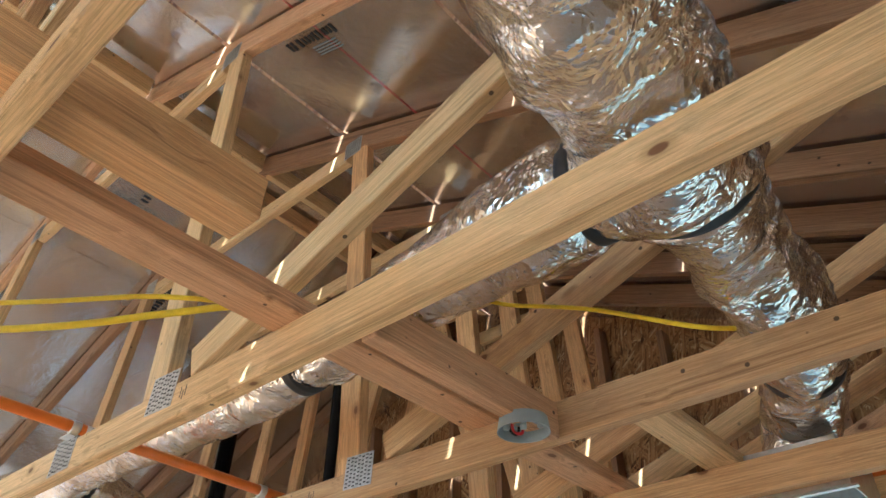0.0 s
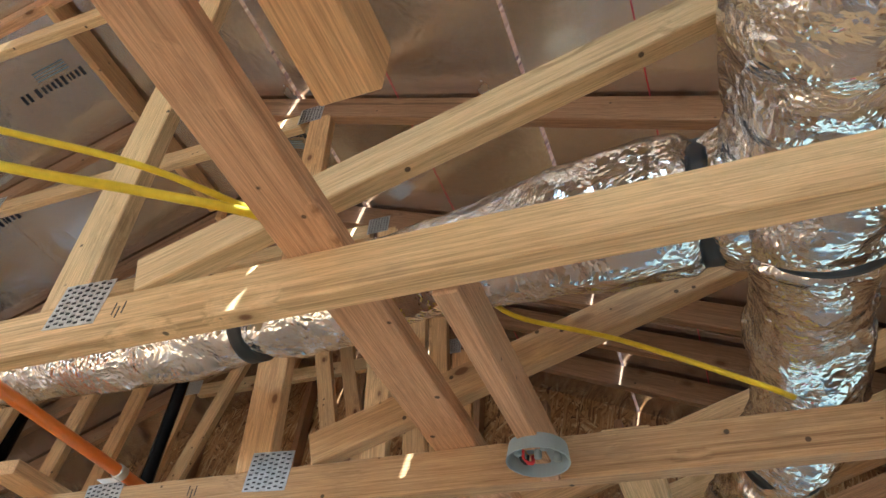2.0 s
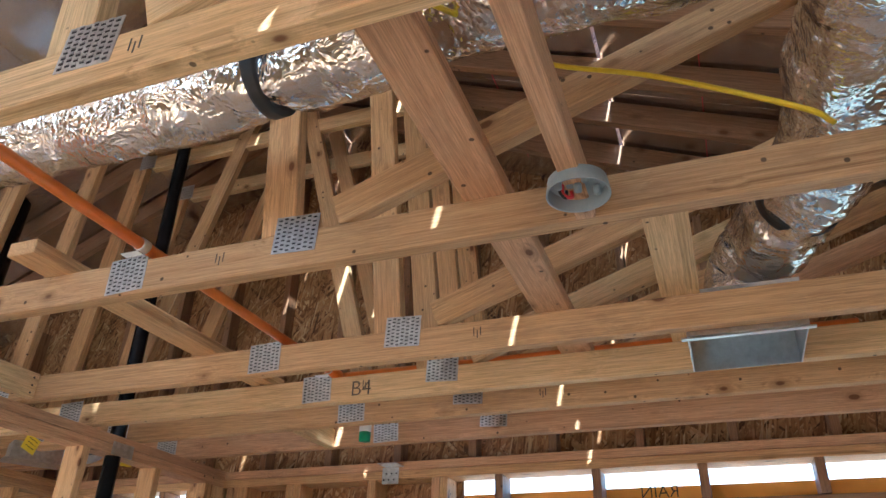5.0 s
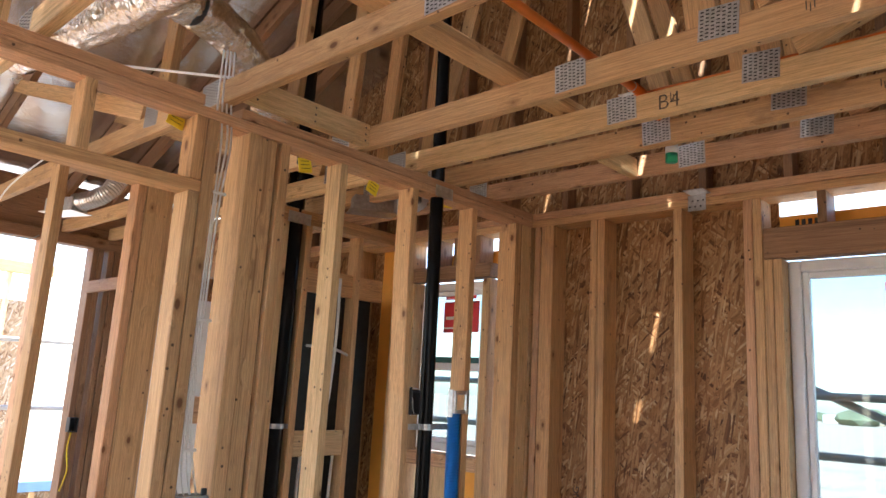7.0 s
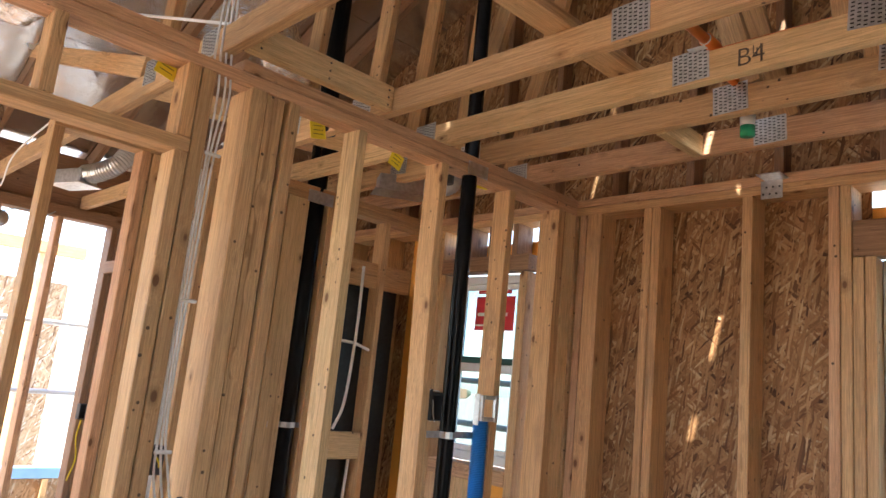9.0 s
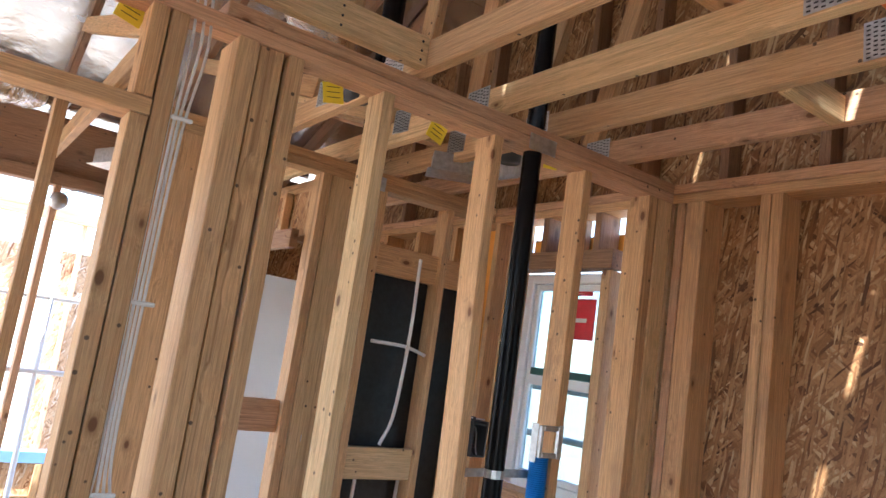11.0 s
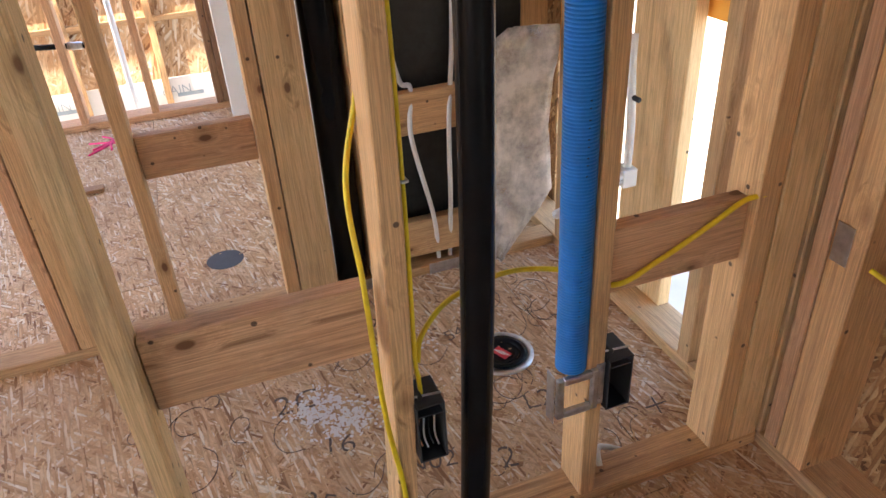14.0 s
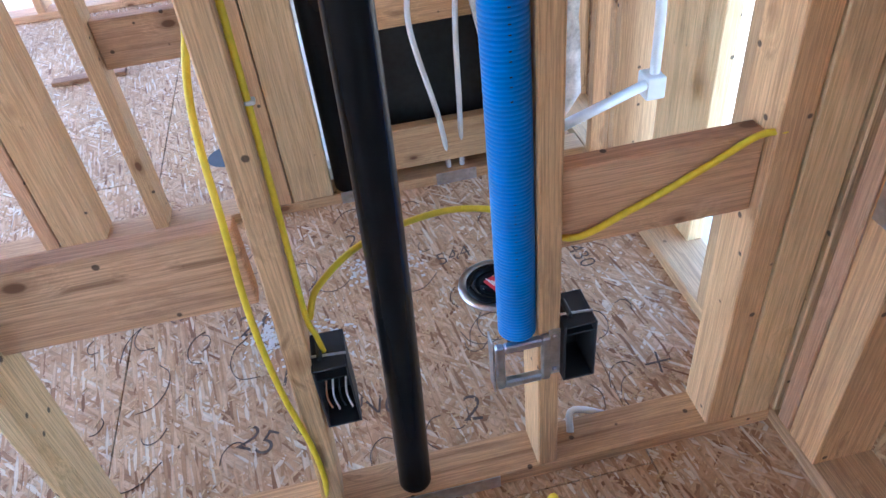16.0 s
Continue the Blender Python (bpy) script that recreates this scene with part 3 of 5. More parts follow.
p_stud(3.470, 3.556, mat=PINE)
p_stud(3.405, 3.465, mat=FIR)
block("blocking", (PX - 0.092, 2.155, 0.622), (PX - 0.050, 2.559, 0.778), RED_FIR, pw)
block("blocking", (PX - 0.064, 3.062, 0.628), (PX - 0.022, 3.403, 0.784), RED_FIR, pw)
block("rim_block", (-3.312, 1.579, TOP + 0.009), (-3.270, 2.205, TOP + 0.109), PINE, pw)
for y, z in [(y, z) for y in (1.62, 1.90, 2.18) for z in (2.79, 2.82, 2.85)]:
    tube("nail_head", [(-3.2702, y, z), (-3.2682, y, z)], 0.0042, INK, pw, n=8, steps=0)
for yk in (0.45, -0.2, -0.6, -1.0, -1.4, -1.8, -2.2, -2.6, -3.0, -3.4, -3.8):
    if yk < -0.5:
        p_stud(yk - 0.04, yk)

# ---- shower wall ----
qw = thing("wall_partition", (QX, 3, 0), "open stud wall beside the shower unit", "wall", kind="structure")


def q_stud(y0, y1, z0=0.04, z1=PLATE, mat=None, name="stud", x0=QX - DP, x1=QX):
    return stud(qw, name, x0, x1, y0, y1, z0, z1, mat)


block("sill_plate", (QX - DP, 1.35, 0), (QX, NY - 0.003, 0.04), FIR, qw)
block("top_plate", (QX - DP, 1.35, PLATE), (QX, NY - 0.003, PLATE + 0.041), FIR, qw)
block("top_plate", (QX - DP, 1.35, PLATE + 0.043), (QX, NY - 0.003, TOP), FIR, qw)
q_stud(2.490, 2.535)
q_stud(2.540, 2.675, mat=PINE)
q_stud(2.808, 2.852)
q_stud(3.235, 3.275)
q_stud(2.085, 2.130)
q_stud(1.735, 1.780, mat=RED_FIR)
q_stud(1.785, 1.930)
block("jamb_header", (QX - 0.055, 1.934, 2.415), (QX - 0.010, 2.083, 2.475), FIR, qw)
q_stud(1.35, 1.395)
for z0 in (0.085, 0.575, 1.275):
    block("blocking", (QX - 0.05, 2.855, z0), (QX - 0.008, 3.232, z0 + 0.15), PINE if z0 > 1 else FIR, qw)
for z0 in (0.585, 1.465):
    block("blocking", (QX - 0.07, 2.133, z0), (QX - 0.03, 2.487, z0 + 0.142), RED_FIR, qw)
block("blocking", (QX - 0.07, 2.68, 2.27), (QX - 0.03, 3.5, 2.42), FIR, qw)

# ---- west wall with open bays ----
ww = thing("wall_west", (WX, 1, 0), "open stud wall with unsheathed bays", "wall", kind="structure")
block("sill_plate", (WX - 0.14, -4.0, 0), (WX, NY - 0.003, 0.04), RED_FIR, ww)
block("top_plate", (WX - 0.14, -4.0, PLATE), (WX, NY - 0.003, TOP), DARK_SHADED_FIR, ww)
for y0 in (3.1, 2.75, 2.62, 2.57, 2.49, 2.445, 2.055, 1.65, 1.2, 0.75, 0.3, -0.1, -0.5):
    block("stud", (WX - 0.138, y0, 0.04), (WX, y0 + 0.042, PLATE), DARK_SHADED_FIR if y0 > 2.2 else RED_FIR, ww)
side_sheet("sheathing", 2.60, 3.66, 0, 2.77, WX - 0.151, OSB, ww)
block("rim_board", (WX - 0.135, -4.0, TOP + 0.004), (WX - 0.095, 3.5, 3.16), DARK_SHADED_FIR, ww)

# ---- south and east sides, behind the walker: unseen walls added to close the house ----
sw = thing("unseen_wall_south", (0, -4, 0), "open stud wall with unsheathed bays", "wall", kind="structure")
block("sill_plate", (-6.85, -4.1, 0), (2.0, -4.0, 0.04), FIR, sw)
block("top_plate", (-6.85, -4.1, PLATE), (2.0, -4.0, TOP), FIR, sw)
for xs in np.arange(-6.8, 1.9, 0.61):
    block("stud", (float(xs), -4.1, 0.04), (float(xs) + 0.04, -4.0, PLATE), FIR, sw)
# sheathing added over part of the unseen bays, to hold back south light
for xs in np.arange(-3.3, 1.9, 1.22):
    sheet("sheathing", float(xs), min(2.0, float(xs) + 1.217), 0, 2.77, -4.113, OSB, sw)
ew = thing("unseen_wall_east", (2.0, 0, 0), "open stud wall with unsheathed bays", "wall", kind="structure")
block("sill_plate", (2.0, -4.1, 0), (2.14, 3.67, 0.04), FIR, ew)
block("top_plate", (2.0, -4.1, PLATE), (2.14, 3.67, TOP), FIR, ew)
for ys in np.arange(-4.0, 3.6, 0.61):
    block("stud", (2.0, float(ys), 0.04), (2.14, float(ys) + 0.04, PLATE), FIR, ew)
side_sheet("sheathing", 1.2, 3.67, 0, TOP, 2.141, OSB, ew)
# unseen panel added to cut daylight from the east bays
side_sheet("sheathing", -1.25, 1.196, 0, TOP, 2.141, OSB, ew)

# ---- attic: boards laid over the bottom chords ----
CH = TOP + 0.1062                # top of the bottom chords


def board(name, lo, hi, mat, label, category="board", group=""):
    return tagged(block(name, lo, hi, mat), label, category, group)


board("brace_board", (-1.250, -2.0, CH), (-1.142, 2.85, CH + 0.0425), RED_FIR, "long reddish fir brace lying flat across the truss chords", "brace", "truss braces")
board("brace_board", (-0.872, 1.60, CH), (-0.764, 3.2, CH + 0.0425), PINE, "pale pine brace lying flat across the truss chords", "brace", "truss braces")
board("brace_board", (-2.530, 1.40, CH), (-2.430, 2.66, CH + 0.0425), FIR, "fir brace lying flat across the truss chords", "brace", "truss braces")
board("doubled_beam", (-1.048, -2.2, CH), (-0.952, 0.594, CH + 0.0995), FIR, "sawn fir beam end resting on a truss chord", "beam")
board("end_block", (-2.53, 2.918, TOP + 0.002), (-2.487, 3.222, TOP + 0.09), PINE, "pale block nailed between two truss chords", "block")
board("cut_beam", (-2.98, 0.30, CH), (-2.86, 0.70, CH + 0.115), FIR, "short sawn beam end on a truss chord", "beam")


# ---- flexible ducts ----
def crumple(depth, fine):
    """Slack skin: soft bulges, rings over the wire, and long sharp folds."""
    def f(p, a):
        q = Vector((p.x * 7, p.y * 7, p.z * 7)) + Vector((math.cos(a) * 1.3, math.sin(a) * 1.3, 0))
        ring = noise.noise(Vector((p.x * 26, p.y * 26, p.z * 26 + a * 0.35)))
        fold = noise.noise(Vector((p.x * 2.2 + 9, p.y * 2.2, math.cos(a) * 3.1 + math.sin(a) * 2.0)))
        return depth * noise.noise(q) + fine * ring + depth * 0.9 * abs(fold) - depth * 0.5
    return f


def flex_duct(name, pts, r, label, bands=(), seed=0.0):
    """A foil-wrapped duct along pts with slack folds; bands: shares of the way at which a strap ties it."""
    path = curve(pts, 40)
    dense = []
    for a, b in zip(path, path[1:]):
        dense += [a, (a + b) / 2]
    dense.append(path[-1])
    total = len(dense) - 1

    def rad(s):
        k = 1.0
        for bs in bands:
            k -= 0.16 * math.exp(-((s - bs) / 0.012) ** 2)
        return (r(s) if callable(r) else r) * k

    size = r(0.5) if callable(r) else r
    duct = thing(name, dense[total // 2], label, "duct", "ducts")
    add("sleeve", tube_mesh("sleeve", dense, rad, DUCT_FOIL, 56, crumple(size * 0.13, size * 0.05)), duct)
    for bs in bands:
        i = min(max(int(bs * total), 1), total - 2)
        d = (dense[i + 1] - dense[i]).normalized()
        band = [dense[i] - d * 0.016, dense[i] - d * 0.008, dense[i] + d * 0.008, dense[i] + d * 0.016]
        add("strap", tube_mesh("strap", band, rad(bs) * 1.06, BOX_BLACK, 40), duct, None, "black tie strap")
    return duct


flex_duct("flex_duct", [(-0.16, -0.8, 3.12), (-0.22, 0.2, 3.10), (-0.32, 0.70, 3.07), (-0.365, 1.05, 3.06), (-0.395, 1.35, 3.05), (-0.43, 1.85, 3.03), (-0.56, 2.33, 3.05)],
          lambda s: 0.172 - 0.044 / (1 + math.exp(-(s - 0.60) * 60)), "large crumpled foil flexible air duct lying on truss chords", (0.585, 0.90))
flex_duct("flex_duct", [(-0.575, 2.34, 3.05), (-0.62, 2.42, 3.00), (-0.64, 2.43, 2.92)], 0.12, "bent foil duct end above a register boot", (0.35,))
flex_duct("flex_duct", [(-0.50, 1.13, 3.08), (-0.74, 1.14, 3.10), (-1.05, 1.17, 3.10), (-1.58, 1.19, 3.05), (-2.2, 1.20, 3.06), (-2.6, 1.21, 3.09), (-3.35, 1.24, 3.13), (-3.9, 1.20, 3.15), (-4.6, 1.12, 3.17)],
          lambda s: 0.136 - 0.034 * min(1, max(0, (s - 0.12) / 0.22)), "long crumpled foil branch duct between trusses", (0.035, 0.375))
flex_duct("flex_duct", [(-3.55, 1.36, 3.22), (-3.66, 1.62, 3.24), (-3.78, 1.90, 3.17), (-3.95, 2.15, 3.04)], 0.10, "crumpled foil side duct above the partition", (0.12,))
flex_duct("flex_duct", [(-4.6, 0.55, 3.12), (-5.1, 0.75, 3.08), (-5.7, 0.95, 3.05), (-6.2, 1.35, 3.1)], 0.13, "foil duct over the far room", ())

# register boot between two chords
boot = thing("register_boot", (-0.66, 2.4, TOP), "galvanised sheet metal register boot set between truss chords", "vent")
for lo, hi in (((-0.815, 2.254, 2.757), (-0.500, 2.258, 2.90)), ((-0.815, 2.572, 2.757), (-0.500, 2.574, 2.90)), ((-0.819, 2.252, 2.757), (-0.815, 2.574, 2.90)),
               ((-0.500, 2.252, 2.757), (-0.496, 2.574, 2.90)), ((-0.815, 2.259, 2.895), (-0.500, 2.571, 2.899))):
    block("side_panel", lo, hi, STEEL, boot, c=0.0005)
block("flange", (-0.835, 2.254, 2.749), (-0.480, 2.272, 2.754), STEEL, boot, c=0.0005)


def vent_boot(at, turn, label):
    v = thing("ceiling_vent", at, label, "vent", "small vents")
    base = Matrix.Translation(at) @ pose(0, 0, 0, 0, 0, turn)
    add("box", box_mesh("box", 0.24, 0.12, 0.085, GALV, 0.004), v, base)
    add("flange", box_mesh("flange", 0.28, 0.16, 0.006, GALV, 0.001), v, base @ Matrix.Translation((0, 0, -0.046)))
    pts = [base @ Vector(p) for p in ((0.08, 0, 0.02), (0.20, 0.0, 0.03), (0.30, 0.03, 0.08), (0.33, 0.08, 0.18))]
    line = curve(pts, 26)
    add("hose", tube_mesh("hose", line, lambda s: 0.052 + 0.006 * math.sin(s * 150), STEEL, 24), v, None, "ribbed bare aluminium hose")


vent_boot((-5.62, 1.78, 2.71), 20, "small galvanised vent box with ribbed aluminium hose")
vent_boot((-4.05, 2.93, 2.765), 60, "small galvanised vent box with ribbed aluminium hose")

# ---- orange sprinkler pipe ----
pipe = thing("sprinkler_pipe", (-2.155, 1.5, 2.92), "orange plastic sprinkler pipe clipped to the truss chords", "pipe")
OZ = CH + 0.022
tube("run", [(-2.155, -2.0, OZ), (-2.155, 2.56, OZ)], 0.0165, ORANGE, pipe, n=16, steps=0)
tube("run", [(-2.19, 2.665, OZ + 0.01), (-0.3, 2.665, OZ + 0.01)], 0.0165, ORANGE, pipe, n=16, steps=0)
tube("elbow", [(-2.155, 2.54, OZ), (-2.155, 2.60, OZ), (-2.167, 2.645, OZ + 0.005), (-2.185, 2.663, OZ + 0.01), (-2.20, 2.665, OZ + 0.01)], 0.022, ORANGE, pipe, n=16)
tube("coupling", [(-2.155, 0.86, OZ), (-2.155, 0.885, OZ)], 0.0172, WHITE_PLASTIC, pipe, n=16, steps=0)
tube("drop", [(-2.20, 2.665, OZ + 0.01), (-2.205, 2.80, OZ - 0.0), (-2.205, 2.965, OZ - 0.01), (-2.205, 2.985, OZ - 0.06), (-2.205, 2.985, 2.80)], 0.0165, ORANGE, pipe, n=16)
for y in (1.50, 2.55, 0.83):
    clamp = add("clamp", tube_mesh("clamp", [(-2.155, y - 0.013, OZ), (-2.155, y - 0.006, OZ), (-2.155, y + 0.006, OZ), (-2.155, y + 0.013, OZ)], 0.0195, STEEL, 18), pipe, None, "steel pipe clamp")
    block("clamp_foot", (-2.215, y - 0.012, OZ - 0.022), (-2.155, y + 0.012, OZ - 0.019), STEEL, clamp, c=0.0005)
head = thing("fire_sprinkler", (-2.205, 2.985, 2.78), "sprinkler head with a green protective cap", "sprinkler")
tube("collar", [(-2.205, 2.985, 2.800), (-2.205, 2.985, 2.760)], 0.026, WHITE_PLASTIC, head, n=20, steps=0)
tube("cap", [(-2.205, 2.985, 2.7595), (-2.205, 2.985, 2.722)], 0.0255, GREEN, head, "green cap", n=20, steps=0)


# ---- cables ----
def cable(name, pts, r, mat, label, group="cables", flat=False):
    return tagged(tube(name, pts, r, mat, n=8, steps=14), label, "cable", group)


cable("yellow_cable", [(-3.4, -0.75, 2.93), (-2.2, 0.06, 2.925), (-1.62, 0.47, 2.915), (-1.42, 0.63, 2.925), (-1.30, 0.77, 2.93), (-1.21, 0.87, 2.930), (-1.14, 1.05, 2.97), (-1.08, 1.30, 3.12), (-1.02, 1.45, 3.15), (-0.79, 1.45, 3.04), (-0.54, 1.455, 2.892), (-0.47, 1.53, 2.893)], 0.0060, YELLOW, "yellow sheathed electric cable strung through the trusses")
cable("yellow_cable", [(-3.4, -0.70, 2.875), (-2.2, 0.10, 2.868), (-1.62, 0.50, 2.862), (-1.42, 0.66, 2.892), (-1.28, 0.79, 2.922), (-1.215, 0.90, 2.931), (-1.216, 1.1, 2.931), (-1.215, 1.4, 2.931)], 0.0085, YELLOW, "yellow sheathed electric cable running along the brace board")
cable("white_cable", [(-3.40, 1.58, 2.90), (-4.0, 1.30, 3.02), (-4.8, 1.0, 3.2), (-6.0, 0.7, 3.3)], 0.006, WHITE_PLASTIC, "white cable strung across the attic")
cable("white_cable", [(-5.0, 1.50, 2.90), (-5.6, 1.45, 2.76), (-6.3, 1.55, 2.70), (-6.9, 1.60, 2.76)], 0.005, WHITE_PLASTIC, "white cable hanging slack by the vent")

# ---- round ceiling box on its short board ----
board("fixture_block", (-0.992, 0.893, 2.764), (-0.950, 1.530, 2.862), RED_FIR, "short rough sawn board between two truss chords", "board")
BOX_X, BOX_Y = -0.963, 1.394
cb = thing("ceiling_box", (BOX_X, BOX_Y, 2.73), "round grey plastic ceiling box with wires inside", "electrical box")
n = 40
verts, faces = [], []
ring = [(0.058, 0.028), (0.063, 0.062), (0.0595, 0.062), (0.0555, 0.033), (0.0, 0.033)]
for r, z in ring:
    for k in range(n):
        a = 2 * math.pi * k / n
        verts.append((BOX_X + r * math.cos(a), BOX_Y + r * math.sin(a), 2.800 - z))
for i in range(len(ring) - 1):
    for k in range(n):
        j = (k + 1) % n
        faces.append((i * n + k, i * n + j, (i + 1) * n + j, (i + 1) * n + k))
add("shell", mesh_of("shell", verts, faces, BOX_GREY), cb)
block("nail_lug", (-0.988, 1.387, 2.763), (-0.969, 1.407, 2.790), BOX_GREY, cb)
for dx, dy in ((0.035, 0.02), (-0.035, -0.02), (0.0, 0.0), (0.02, -0.03)):
    tube("screw_post", [(BOX_X + dx, BOX_Y + dy, 2.768), (BOX_X + dx, BOX_Y + dy, 2.748)], 0.008, BOX_GREY, cb, n=10, steps=0)
tube("wire", [(-0.988, 1.382, 2.790), (-0.993, BOX_Y, 2.75), (-0.978, 1.407, 2.745), (-0.980, 1.417, 2.77)], 0.004, RED, cb, "red insulated wire", n=8)
tube("wire", [(-0.993, 1.377, 2.790), (-0.998, 1.387, 2.752), (-0.988, 1.402, 2.742), (-0.988, 1.412, 2.77)], 0.003, INK, cb, "black insulated wire", n=8)
# round boxes over the bath, with yellow tags on the wall plate
for x, y in ((-3.75, 2.22), (-3.80, 3.02)):
    rb = thing("ceiling_box", (x, y, 2.80), "round black plastic ceiling box beside a chord", "electrical box", "black ceiling boxes")
    tube("shell", [(x, y, 2.86), (x, y, 2.775)], 0.05, BOX_BLACK, rb, n=24, steps=0)
for y, z, t in ((1.385, 2.668, 14), (1.985, 2.650, -13), (2.385, 2.648, 18), (2.92, 2.70, -6), (3.45, 2.73, 9)):
    me = box_mesh("tag", 0.07, 0.003, 0.065, TAG_YELLOW, 0.001)
    tag = tagged(add("warning_tag", me, None, Matrix.Translation((PX - 0.097, y, z - 0.0)) @ pose(0, 0, 0, 0, t, 90)), "yellow warning tag hanging behind the wall plate", "tag", "yellow tags")
    for k in range(3):
        add("print_bar", box_mesh("print_bar", 0.045, 0.001, 0.002, INK, 0.0002), tag, tag.matrix_world @ Matrix.Translation((0, -0.0025, 0.018 - 0.016 * k)))

# handwriting and steel on the chords
lettering("chord_mark", "B4", 0.085, Matrix.Translation((-2.026, 2.5747, TOP + 0.050)) @ pose(0, 0, 0, 90, 0, 0), FADED_INK, None)
tagged(bpy.data.objects["chord_mark"], "black handwritten mark on a truss chord", "writing")
for x in (-2.34, 0.0):
    hg = thing("truss_anchor", (x, NY - 0.02, 2.72), "perforated galvanised truss anchor on the north plate", "bracket", "truss anchors")
    block("anchor_plate", (x - 0.045, NY - 0.006, 2.655), (x + 0.045, NY - 0.002, 2.735), GALV, hg, c=0.0008)
    block("anchor_leaf", (x - 0.03, NY - 0.10, 2.735), (x + 0.07, NY - 0.003, 2.739), GALV, hg, c=0.0008)
    for k in range(6):
        tube("nail_head", [(x - 0.034 + 0.0135 * k, NY - 0.010, 2.675 + 0.03 * (k % 2)), (x - 0.034 + 0.0135 * k, NY - 0.006, 2.675 + 0.03 * (k % 2))], 0.004, INK, hg, n=8, steps=0)

# ---- black drain and vent pipes ----
def stack(x0, y0, x1, y1, z1, r, label, couplings=()):
    p = thing("vent_pipe", (x0, y0, 0.041), label, "pipe", "black pipes")
    tube("barrel", [(x0, y0, 0.0), (x1, y1, z1)], r, ABS, p, n=32, steps=0)
    for z in couplings:
        s = z / z1
        x, y = x0 + (x1 - x0) * s, y0 + (y1 - y0) * s
        tube("coupling", [(x, y, z - 0.045), (x, y, z + 0.045)], r + 0.007, ABS, p, n=32, steps=0)
    return p


bowed = thing("vent_pipe", (PX - 0.04, 2.748, 0.041), "black plastic vent pipe rising through the wall plates", "pipe", "black pipes")
tube("barrel", [(PX - 0.040, 2.748, 0.0), (PX - 0.040, 2.770, 0.5), (PX - 0.040, 2.784, 1.0), (PX - 0.040, 2.787, 1.5), (PX - 0.040, 2.776, 2.7), (PX - 0.044, 2.755, 4.8)], 0.0345, ABS, bowed, n=32)
stack(QX - 0.055, 2.741, QX - 0.055, 2.745, 4.35, 0.056, "black plastic drain pipe in the shower wall")
tagged(tube("vent_pipe", [(QX + 0.02, 2.745, 2.90), (QX + 0.02, 2.745, 3.05)], 0.05, ABS, n=24, steps=0), "black pipe fitting above the shower wall", "pipe", "black pipes")


def strap(x, pts, label, z, h=0.028):
    """A thin perforated band along points of the plan."""
    s = thing("pipe_strap", (x, pts[0][1], z), label, "strap", "pipe straps")
    for (xa, ya), (xb, yb) in zip(pts, pts[1:]):
        beam("band", (xa, ya, z), (xb, yb, z), 0.0016, h, GALV, s, c=0.0004)
    return s


arc = [(PX - 0.041 + 0.0365 * math.cos(a), 2.787 + 0.0365 * math.sin(a)) for a in np.linspace(-1.9, 1.9, 9)]
strap(PX, [(PX - 0.03, 2.606)] + arc + [(PX - 0.05, 3.008)], "perforated steel strap holding the pipe to the studs", 1.535)
arc = [(QX - 0.055 + 0.058 * math.cos(a), 2.742 + 0.058 * math.sin(a)) for a in np.linspace(-1.7, 1.7, 9)]
strap(QX, [(QX + 0.0025, 2.60)] + arc + [(QX - 0.01, 2.806)], "perforated steel strap holding the pipe to the studs", 1.452)
# nail plates
for lo, hi, lab in (((PX + 0.001, 2.72, 2.676), (PX + 0.003, 2.85, 2.735), "steel nail plate on the top plate"), ((PX + 0.001, 2.70, 0.0), (PX + 0.003, 2.93, 0.040), "steel nail plate on the sill plate"),
                    ((QX + 0.001, 2.70, 0.0), (QX + 0.003, 2.86, 0.045), "steel nail plate on the sill plate"), ((QX + 0.001, 3.03, 0.0), (QX + 0.003, 3.17, 0.045), "steel nail plate on the sill plate"),
                    ((QX + 0.001, 2.66, 2.67), (QX + 0.003, 2.83, 2.74), "steel nail plate on the top plate"), ((-3.262, NY - 0.003, 0.640), (-3.218, NY - 0.001, 0.735), "steel nail plate on a corner stud")):
    tagged(block("nail_plate", lo, hi, GALV, c=0.0008), lab, "plate", "nail plates")

# ---- blue ribbed conduit ----
zs = np.arange(0.466, 1.602, 0.0012)
line = [(PX - 0.022 + 0.004 * math.sin(float(z) * 2.1), 2.979 + 0.004 * math.sin(float(z) * 3), float(z)) for z in zs]
conduit = thing("conduit", (PX - 0.04, 2.966, 0.437), "blue ribbed plastic conduit tied beside a stud", "conduit")
add("ribbed_tube", tube_mesh("ribbed_tube", line, lambda s: 0.0318 + (0.0026 if int(round(s * (len(zs) - 1))) % 6 < 4 else -0.0040), BLUE, 28), conduit)
for k in range(26):
    z = 0.62 + 0.012 * k + (0.16 if k > 12 else 0)
    block("print_mark", (PX + 0.0128, 2.976, z), (PX + 0.0139, 2.980, z + 0.004), INK, conduit, c=0.0002)


